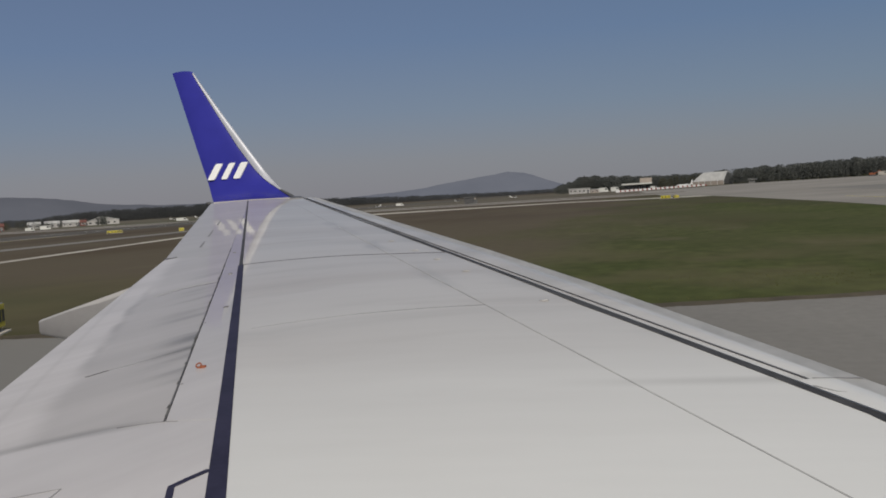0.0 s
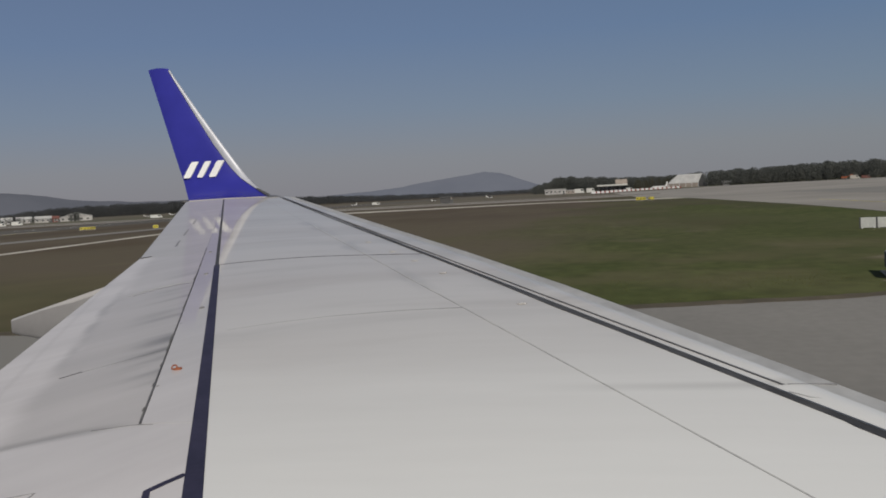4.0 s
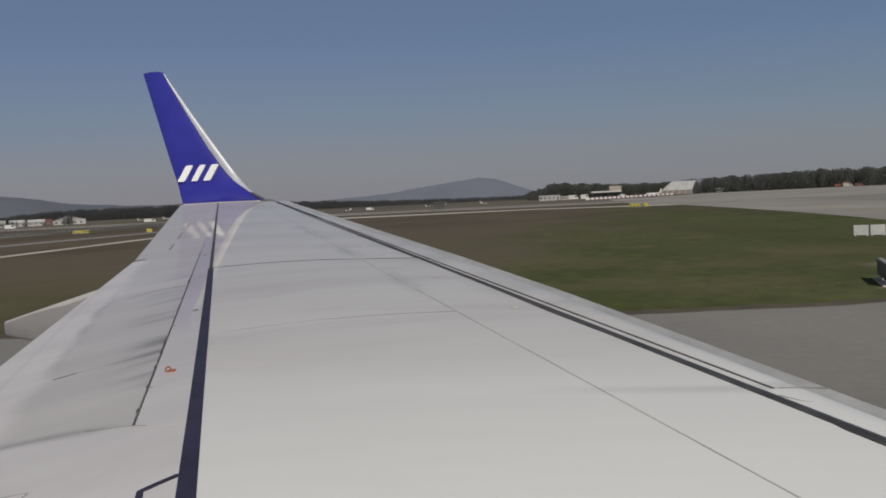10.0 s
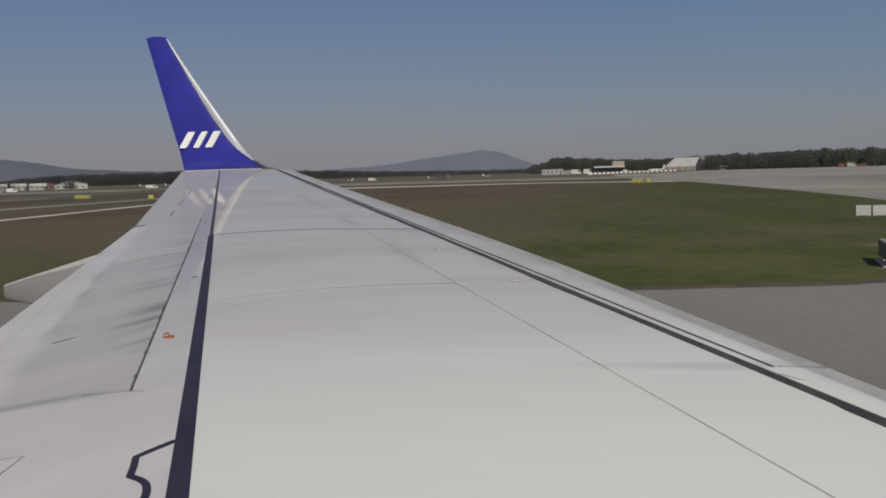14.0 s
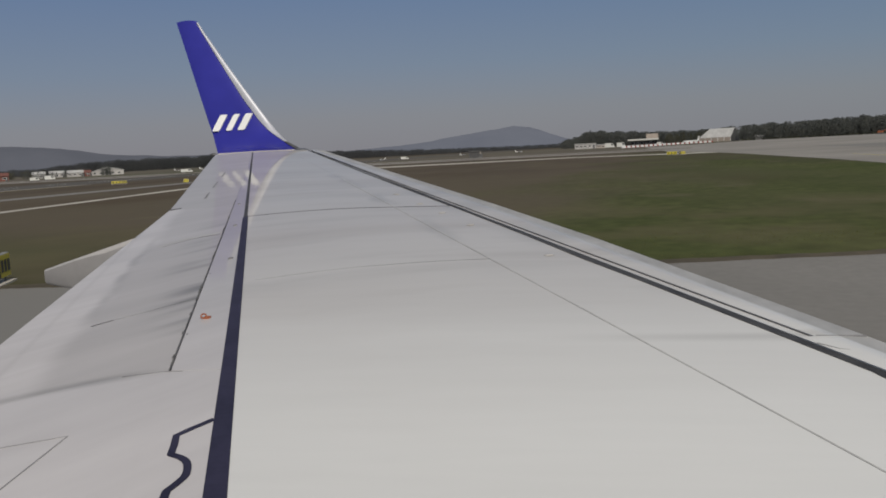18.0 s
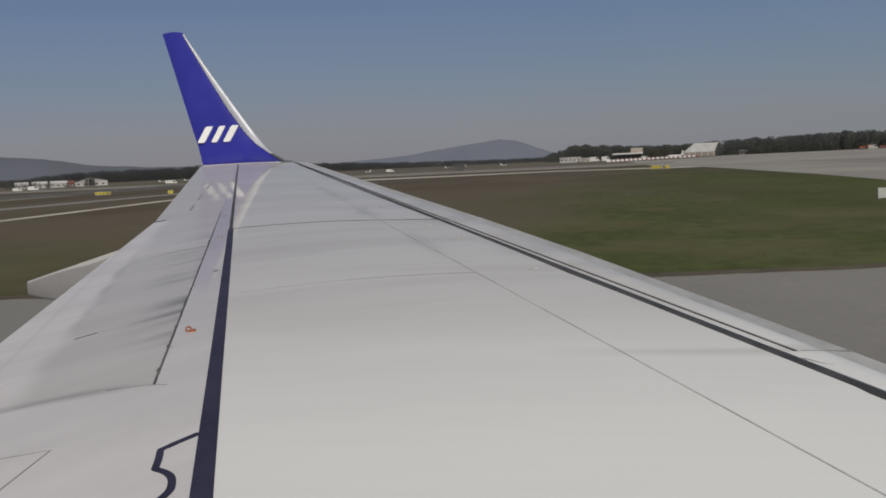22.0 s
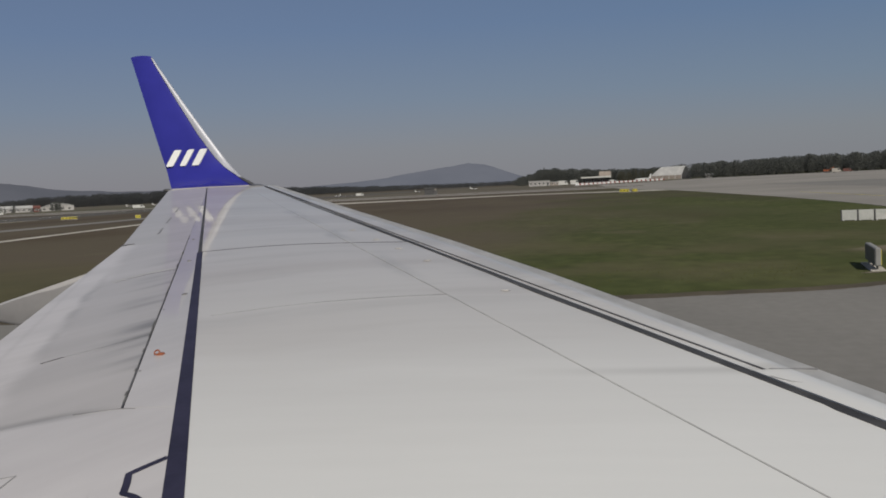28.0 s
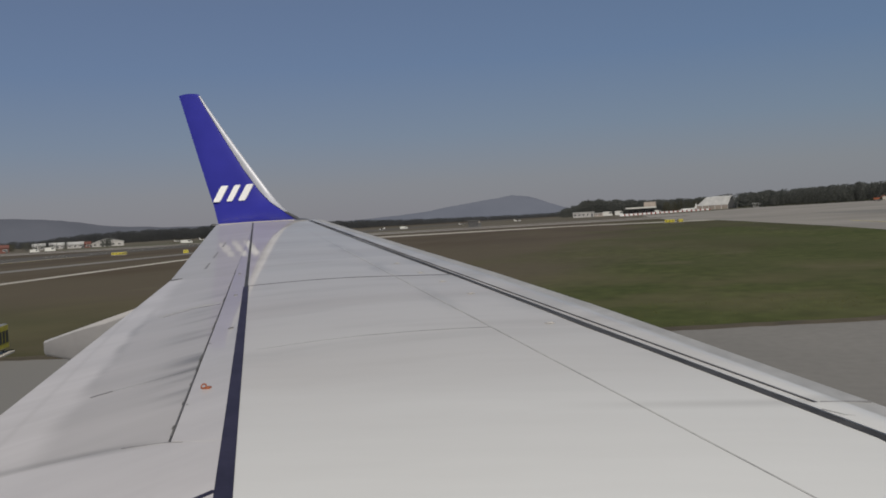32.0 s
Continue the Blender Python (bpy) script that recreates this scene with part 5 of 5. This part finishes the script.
def building(az, d, w, h, deep, roof, label, wall=WALLWHITE, roofmat=GREYROOF, turn=0.0, windows=4, name="airport_building"):
    x, y = polar(az, d)
    t = thing(name, label, "building", pose(x, y, 0, 0, 0, -az + turn))
    part("wall", boxes((-w / 2, w / 2, 0, deep, -0.2, h)), wall, t)
    if roof == "gable":
        bm = bmesh.new()
        rh = h * 0.55
        prof = [(-0.5, h), (deep / 2, h + rh), (deep + 0.5, h), (deep + 0.5, h - 0.25), (deep / 2, h + rh - 0.3), (-0.5, h - 0.25)]
        loft(bm, [[(s, a, b) for a, b in prof] for s in (-w / 2 - 0.4, w / 2 + 0.4)])
        bmesh.ops.recalc_face_normals(bm, faces=bm.faces)
        part("roof", bm, roofmat, t)
        for s in (-w / 2, w / 2 - 0.2):
            gb = bmesh.new()
            loft(gb, [[(s + q, 0, h - 0.05), (s + q, deep / 2, h + rh - 0.3), (s + q, deep, h - 0.05)] for q in (0, 0.2)])
            bmesh.ops.recalc_face_normals(gb, faces=gb.faces)
            part("gable", gb, wall, t)
    else:
        part("roof", boxes((-w / 2 - 0.4, w / 2 + 0.4, -0.4, deep + 0.4, h, h + 0.45)), roofmat, t)
    for k in range(windows):
        cx = -w / 2 + w * (k + 0.5) / windows
        ww = w / windows * 0.28
        win = part("window", boxes((cx - ww, cx + ww, -0.12, 0.02, h * 0.35, h * 0.72)), WHITE, t)
        part("pane", boxes((cx - ww + 0.12, cx + ww - 0.12, -0.16, -0.121, h * 0.35 + 0.1, h * 0.72 - 0.1)), GLASS, win)
    part("door", boxes((w * 0.36, w * 0.36 + 1.4, -0.1, 0.02, -0.1, min(2.4, h * 0.7))), DARKGREY, t)
    return t


# settlement to the rear
building(-32.6, 720, 8.0, 3.0, 7, "gable", "low white shed with a pale roof", windows=2)
building(-31.67, 730, 9.6, 3.0, 8, "gable", "long low white shed with a pale roof", turn=4, windows=3)
building(-30.75, 710, 10.5, 2.9, 8, "gable", "white house with a pale roof", turn=-6, windows=3)
building(-30.1, 700, 4.0, 2.7, 6, "gable", "small red timber house with a red roof", REDROOF, REDROOF, windows=1)
# a wide low hall, its gable towards the field
gx, gy = polar(-29.1, 715)
hall = thing("sports_hall", "wide low white hall with a shallow pale gable roof", "hall", pose(gx, gy, 0, 0, 0, 29.1))
face = [(-11.2, -0.1), (-11.2, 2.0), (-2.0, 4.9), (0.6, 5.2), (4.0, 4.6), (11.2, 2.9), (11.2, -0.1)]
bm = bmesh.new()
loft(bm, [[(a, q, c) for a, c in face] for q in (0.0, 9.0)])
bmesh.ops.recalc_face_normals(bm, faces=bm.faces)
part("wall", bm, WALLWHITE, hall, "white rendered gable wall")
bm = bmesh.new()
top = [(a * 1.03, c + 0.05) for a, c in face[1:-1]]
loft(bm, [[(a, q, c) for a, c in top + [(a, c + 0.3) for a, c in top[::-1]]] for q in (-0.4, 9.4)])
bmesh.ops.recalc_face_normals(bm, faces=bm.faces)
part("roof", bm, GREYROOF, hall, "pale grey roof sheet")
for k in range(5):
    win = part("window", boxes((-8.6 + 4.0 * k, -7.0 + 4.0 * k, -0.1, 0.02, 0.9, 1.9)), DARKGREY, hall)
    part("pane", boxes((-8.5 + 4.0 * k, -7.1 + 4.0 * k, -0.14, -0.101, 1.0, 1.8)), GLASS, win)
building(-34.7, 630, 13, 3.2, 8, "gable", "red timber house with a red roof", REDROOF, REDROOF, windows=3)
building(-36.2, 620, 16, 3.0, 8, "flat", "long low white terminal shed", windows=6)
# towards the runway's far end
building(-1.75, 800, 17, 3.9, 9, "flat", "low pale apron building with a flat roof", WALLWHITE, GREYROOF, windows=5)
building(-0.75, 800, 10, 2.6, 8, "flat", "low grey shed beside the apron", WALLTAN, GREYROOF, windows=3)
ctl = building(1.6, 930, 24, 4.2, 14, "flat", "operations building with a wide white canopy and a tan upper floor", DARKWALL, PANEL, windows=6)
part("upper_floor", boxes((2, 13, 2, 12, 4.6, 10.4)), WALLTAN, ctl, "tan upper storey")
part("canopy", boxes((-15, 13, -4, 1, 4.7, 6.0)), PANEL, ctl, "white canopy")
for k in range(5):
    part("column", boxes((-14 + 6.5 * k, -13.5 + 6.5 * k, -3.4, -2.9, -0.1, 4.7)), DARKGREY, ctl)
# tent hangar
hx, hy = polar(5.85, 890)
hangar = thing("tent_hangar", "large white fabric hangar with a steep pale roof", "hangar", pose(hx, hy, 0, 0, 0, -30))
bm = bmesh.new()
prof = [(-10, 0), (-10, 3.8), (-2.5, 10.6), (0, 11.4), (2.5, 10.6), (10, 3.8), (10, 0)]
inner = [(a * 0.97, b - 0.35 if b > 1 else b) for a, b in prof]
loft(bm, [[(s + hip * max(0, b - 3.8), a, b) for a, b in prof + inner[::-1]] for s, hip in ((-16, 0.85), (13, 0.0))])
bmesh.ops.recalc_face_normals(bm, faces=bm.faces)
part("roof", bm, GREYROOF, hangar, "pale fabric roof")
for s, hip in ((-15.8, 0.85), (12.7, 0.0)):
    gb = bmesh.new()
    loft(gb, [[(s + q + hip * max(0, b - 3.8), a, b) for a, b in inner] for q in (0, 0.2)])
    bmesh.ops.recalc_face_normals(gb, faces=gb.faces)
    part("end_wall", gb, DARKWALL if hip == 0 else GREYROOF, hangar, "dark end wall" if hip == 0 else "pale fabric end")
part("side_wall", boxes((-16, 13, -10.15, -10.02, -0.1, 3.6)), WALLTAN, hangar, "tan side wall")
for k in range(6):
    part("frame_rib", boxes((-16 + 5.8 * k - 0.12, -16 + 5.8 * k + 0.12, -10.3, -10.16, -0.1, 3.7)), WHITE, hangar)
building(7.9, 835, 6, 2.6, 5, "gable", "small white house at the wood's edge", windows=2)
cabin = building(-8.17, 455, 5.4, 2.9, 3.6, "flat", "dark brown equipment cabin with a pale end", DARKWALL, DARKGREY, windows=0, name="equipment_cabin")
part("end_panel", boxes((2.2, 2.75, -0.08, 3.62, -0.1, 2.85)), WALLTAN, cabin, "pale end panel")

# red and white barrier
for k in range(40):
    az = 0.45 + 4.9 * k / 39
    x, y = polar(az, 640 + 190 * k / 39)
    t = thing("barrier_block", "%s plastic barrier block on the apron edge" % ("white", "red")[k % 2], "barrier", pose(x, y, 0, 0, 0, -az - 30), "red and white barrier row")
    bm = bmesh.new()
    loft(bm, [[(s, -0.45, 0.0), (s, 0.45, 0.0), (s, 0.2, 1.35), (s, -0.2, 1.35)] for s in ((-1.35, 1.35), (-0.7, 0.7))[k % 2]])
    bmesh.ops.recalc_face_normals(bm, faces=bm.faces)
    part("block", bm, (WHITE, RED)[k % 2], t)


def van(az, d, w, h, label, body=PANEL, turn=0.0):
    x, y = polar(az, d)
    t = thing("van", label, "vehicle", pose(x, y, 0, 0, 0, -az + turn), "airfield vehicles")
    bm = bmesh.new()
    prof = [(-w / 2, 0.45), (w * 0.5, 0.45), (w * 0.5, 0.9), (w * 0.44, 1.1), (w * 0.34, h * 0.92), (w * 0.28, h), (-w / 2, h)]
    loft(bm, [[(a, s, b) for a, b in prof] for s in (-1.0, 1.0)])
    bmesh.ops.recalc_face_normals(bm, faces=bm.faces)
    part("body", bm, body, t)
    part("windscreen", boxes((w * 0.12, w * 0.34, -1.02, -1.005, h * 0.55, h * 0.85)), GLASS, t)
    for a in (-0.32, 0.32):
        for s in (-0.95, 0.75):
            part("wheel", tube(bmesh.new(), (a * w, s, 0.36), (a * w, s + 0.2, 0.36), 0.38, 0.38, 12), RUBBER, t)
    return t


van(-0.35, 760, 7.5, 3.6, "white box lorry on the apron")
van(0.3, 745, 6.5, 3.6, "white van on the apron")
van(2.5, 800, 5.5, 2.4, "white van behind the barrier")
van(-32.05, 520, 5.0, 2.2, "white box van by the sheds")
van(-32.83, 500, 4.2, 1.8, "white van by the sheds")
van(-24.8, 520, 6, 1.9, "white car far out on the field")
van(-12.3, 620, 5, 1.9, "white car on the far taxiway")


def plane(m, length, label, group="", scale_tail=1.0, ttail=False, body=WHITE, name="parked_aircraft"):
    """A parked aircraft, its nose along +x of its own frame."""
    t = thing(name, label, "aircraft", m, group)
    r = length * 0.053
    zc = r * 1.9
    bm = bmesh.new()
    rings = []
    for u in (0, 0.05, 0.12, 0.25, 0.40, 0.75, 0.86, 0.93, 0.975, 1.0):
        x = -length / 2 + length * u
        k = min(1, (u / 0.36) ** 0.65) * min(1, ((1 - u) / 0.16) ** 0.5) if u not in (0, 1) else 0.06
        up = (1 - min(1, u / 0.38)) * r * 0.75
        rings.append([(x, r * k * math.cos(a), zc + up + r * k * math.sin(a)) for a in [2 * math.pi * i / 16 for i in range(16)]])
    loft(bm, rings)
    bmesh.ops.recalc_face_normals(bm, faces=bm.faces)
    fus = part("fuselage", bm, body, t, "", True)
    for k in range(10):
        part("cabin_window", boxes((-length * 0.15 + k * length * 0.05, -length * 0.15 + k * length * 0.05 + 0.3, -r * 1.01, -r * 0.95, zc + r * 0.2, zc + r * 0.2 + 0.4)), GLASS, fus)

    def flat(pts, thick, nm, axis, material=body):
        b2 = bmesh.new()
        if axis == "y":
            loft(b2, [[(x, q - thick / 2, z) for x, z in pts] for q in (0, thick)])
        else:
            loft(b2, [[(x, y, axis + q) for x, y in pts] for q in (0, thick)])
        bmesh.ops.recalc_face_normals(b2, faces=b2.faces)
        return part(nm, b2, material, t)
    th = length * 0.235 * scale_tail
    fin = flat([(-length * 0.33, zc + r * 0.8), (-length * 0.49, zc + r * 0.9), (-length * 0.52, zc + r + th), (-length * 0.445, zc + r + th), (-length * 0.41, zc + r + th * 0.35)], 0.3, "tail_fin", "y")
    part("fin_mark", boxes((-length * 0.475, -length * 0.45, -0.33, -0.29, zc + r + th * 0.55, zc + r + th * 0.72)), DARKGREY, fin, "plain dark shape")
    sz = zc + r + th if ttail else zc + r * 0.9
    sp = length * 0.15
    flat([(-length * 0.44, -0.3), (-length * 0.47, -sp), (-length * 0.525, -sp), (-length * 0.53, 0), (-length * 0.525, sp), (-length * 0.47, sp), (-length * 0.44, 0.3)], 0.16, "tailplane", sz)
    wz = zc + r * 0.9 if ttail else zc - r * 0.5
    ws = length * 0.52
    flat([(length * 0.10, 0), (length * 0.05, -ws), (length * 0.00, -ws), (-length * 0.04, 0), (length * 0.00, ws), (length * 0.05, ws)], 0.28, "wing", wz)
    for s in (-1, 1):
        eng = part("engine", tube(bmesh.new(), (-length * 0.07, s * ws * 0.33, wz - r * 0.35), (length * 0.16, s * ws * 0.33, wz - r * 0.35), r * 0.35, r * 0.42, 14), body, t, "", True)
        if ttail:
            for q in range(4):
                a = math.pi / 2 * q + 0.4
                part("propeller_blade", tube(bmesh.new(), (length * 0.165, s * ws * 0.33, wz - r * 0.35), (length * 0.165, s * ws * 0.33 + 1.7 * math.cos(a), wz - r * 0.35 + 1.7 * math.sin(a)), 0.10, 0.05, 6), DARKGREY, eng)
        gear = part("landing_gear", tube(bmesh.new(), (-length * 0.01, s * ws * 0.30, wz - r * 0.4), (-length * 0.01, s * ws * 0.30, 0.4), 0.14, 0.10, 8), METAL, t)
        part("wheel", tube(bmesh.new(), (-length * 0.01, s * ws * 0.30 - 0.22, 0.47), (-length * 0.01, s * ws * 0.30 + 0.22, 0.47), 0.47, 0.47, 16), RUBBER, gear)
    nose_leg = part("nose_gear", tube(bmesh.new(), (length * 0.38, 0, zc - r * 0.6), (length * 0.38, 0, 0.3), 0.1, 0.08, 8), METAL, t)
    part("wheel", tube(bmesh.new(), (length * 0.38, -0.2, 0.34), (length * 0.38, 0.2, 0.34), 0.34, 0.34, 12), RUBBER, nose_leg)
    return t


SILVER = surface("silver_grey_aircraft_paint", (0.26, 0.28, 0.28), (0.34, 0.36, 0.36), 0.5, 0.4)
plane(pose(108.3, 181, 0.03, 0, 0, 12), 24, "silver-grey twin turboprop airliner with a T-tail parked on the apron", ttail=True, body=SILVER, name="turboprop_airliner")
for az, d, ln, tn in ((4.2, 855, 15, 150), (-25.3, 760, 4.5, 30), (-23.9, 780, 5, 10), (-13.6, 700, 5, 160), (-5.6, 790, 6, 20), (-8.9, 760, 4.5, 40)):
    x, y = polar(az, d)
    plane(pose(x, y, 0, 0, 0, tn), ln, "small white aircraft parked far off on the airfield", "far parked aircraft")

# digger and dumper on the apron
ex, ey = polar(14.1, 760)
dig = thing("excavator", "orange excavator working on the far apron", "excavator", pose(ex, ey, 0.03, 0, 0, -20))
part("tracks", boxes((-2.2, 2.2, -1.5, -0.8, -0.03, 0.9), (-2.2, 2.2, 0.8, 1.5, -0.03, 0.9), bevel=0.2), DARKGREY, dig)
part("house", boxes((-2.4, 1.2, -1.4, 1.4, 0.95, 2.3), bevel=0.1), ORANGE, dig)
part("cab", boxes((-0.2, 1.4, -1.4, -0.2, 2.25, 3.3), bevel=0.1), GLASS, dig)
part("boom", tube(bmesh.new(), (1.2, 0.3, 1.6), (4.5, 0.3, 3.8), 0.3, 0.22, 8), ORANGE, dig)
part("arm", tube(bmesh.new(), (4.5, 0.3, 3.8), (6.4, 0.3, 1.4), 0.22, 0.16, 8), ORANGE, dig)
part("bucket", boxes((6.0, 7.0, -0.3, 0.9, 0.5, 1.5), bevel=0.1), DARKGREY, dig)
van(14.6, 760, 6.5, 3.0, "pale dumper lorry near the excavator", PALE)
van(15.15, 770, 6.0, 2.4, "dark red lorry near the excavator", REDROOF)


# ---- woods ----
def woods(name, az0, az1, d, top, count, rows, seed, label, material=TREE, clumps=260):
    """Many small trees: a tapered trunk and a crown of loose clumps each. top(az) is the treetops' height."""
    rnd = random.Random(seed)
    verts, faces = [], []
    for k in range(count):
        az = rnd.uniform(az0, az1)
        dist = d(az) + rnd.uniform(0, rows)
        x, y = polar(az, dist)
        h = top(az) * rnd.uniform(0.80, 1.04) * (1 + 0.16 * noise.noise(Vector((az * 1.7, seed, 0))))
        conifer = rnd.random() < 0.4
        r = h * (0.22 if conifer else 0.33)
        i = len(verts)
        for zz, rr in ((0, 0.28), (h * 0.8, 0.08)):
            verts += [(x + rr * math.cos(a), y + rr * math.sin(a), zz) for a in (0, 2.1, 4.2)]
        faces += [(i, i + 1, i + 4, i + 3), (i + 1, i + 2, i + 5, i + 4), (i + 2, i, i + 3, i + 5)]
        for c in range(clumps):
            u = rnd.random()
            zz = h * (0.10 + 0.90 * u)
            env = r * ((1.05 - u) if conifer else (0.35 + 1.0 * math.sin(math.pi * min(1, u * 0.9 + 0.1)) ** 0.8)) * rnd.uniform(0.4, 1.1)
            a = rnd.uniform(0, 2 * math.pi)
            cx, cy = x + env * math.cos(a), y + env * math.sin(a)
            s = h * (0.020 if conifer else 0.024) * rnd.uniform(0.6, 1.5)
            i = len(verts)
            for q in range(4):
                b = math.pi / 2 * q + rnd.uniform(-0.5, 0.5)
                verts.append((cx + s * math.cos(b) * rnd.uniform(0.6, 1.2), cy + rnd.uniform(-s, s), zz + s * math.sin(b) * rnd.uniform(0.6, 1.2)))
            faces.append((i, i + 1, i + 2, i + 3))
    me = bpy.data.meshes.new(name)
    me.from_pydata(verts, [], faces)
    me.materials.append(material)
    return tagged(new(name, me), label, "woods", kind="stuff")


def between(*rows):
    return lambda az: edge(min(max(az, rows[0][0]), rows[-1][0]), rows)


woods("woods", -3.2, 6.6, lambda az: 1000, between((-3.2, 7), (-2.6, 10), (-1.5, 16.5), (1.7, 13), (4.8, 12), (5.6, 12), (6.6, 15)), 620, 70, 21, "dark mixed wood behind the apron")
woods("woods", 6.9, 34.0, lambda az: 830, between((6.0, 13), (7.0, 12.4), (10, 13.2), (13.5, 14.8), (15.7, 13.8), (18, 16), (34, 17)), 1300, 60, 22, "dark mixed wood along the apron")
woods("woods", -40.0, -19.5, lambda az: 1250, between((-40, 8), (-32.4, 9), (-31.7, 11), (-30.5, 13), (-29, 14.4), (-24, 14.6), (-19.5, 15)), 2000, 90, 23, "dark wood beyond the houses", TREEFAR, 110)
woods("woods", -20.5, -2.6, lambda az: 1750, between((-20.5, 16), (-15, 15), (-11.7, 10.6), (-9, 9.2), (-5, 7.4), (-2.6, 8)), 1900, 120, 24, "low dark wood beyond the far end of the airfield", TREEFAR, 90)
woods("birch_trees", -36.5, -30.0, lambda az: 745, between((-36.5, 5.4), (-30.0, 5.8)), 40, 25, 25, "small trees behind the sheds", TREE2)
woods("garden_trees", -36.5, -30.9, lambda az: 690, between((-36.5, 4.2), (-30.9, 4.6)), 22, 16, 27, "dark garden trees between the sheds", TREE)
woods("garden_trees", -29.4, -28.9, lambda az: 698, between((-29.5, 5.6), (-28.8, 5.8)), 14, 8, 28, "dark trees in front of the hall", TREE)
woods("birch_trees", 2.8, 6.9, lambda az: 905, between((2.8, 9), (6.9, 12)), 34, 20, 26, "trees round the hangar", TREE2)


# ---- distant hills ----
def ridge(name, az0, az1, d, height, material, label, deep=500, n=90, seed=1):
    bm = bmesh.new()
    rows = []
    for j in range(7):
        v = j / 6
        row = []
        for i in range(n + 1):
            az = az0 + (az1 - az0) * i / n
            dd = d + deep * (v - 0.5)
            x, y = polar(az, dd)
            hh = height(az) * math.sin(math.pi * min(1.0, max(0.0, v))) ** 0.7
            hh *= 1 + 0.05 * noise.noise(Vector((az * 0.9, v * 3, seed))) + 0.025 * noise.noise(Vector((az * 4, v * 6, seed)))
            row.append(bm.verts.new((x, y, hh - 2.0)))
        rows.append(row)
    for a, b in zip(rows, rows[1:]):
        for i in range(n):
            bm.faces.new((a[i], a[i + 1], b[i + 1], b[i]))
    ob = part(name, bm, material, None, "", True)
    return tagged(ob, label, "hills", kind="structure")


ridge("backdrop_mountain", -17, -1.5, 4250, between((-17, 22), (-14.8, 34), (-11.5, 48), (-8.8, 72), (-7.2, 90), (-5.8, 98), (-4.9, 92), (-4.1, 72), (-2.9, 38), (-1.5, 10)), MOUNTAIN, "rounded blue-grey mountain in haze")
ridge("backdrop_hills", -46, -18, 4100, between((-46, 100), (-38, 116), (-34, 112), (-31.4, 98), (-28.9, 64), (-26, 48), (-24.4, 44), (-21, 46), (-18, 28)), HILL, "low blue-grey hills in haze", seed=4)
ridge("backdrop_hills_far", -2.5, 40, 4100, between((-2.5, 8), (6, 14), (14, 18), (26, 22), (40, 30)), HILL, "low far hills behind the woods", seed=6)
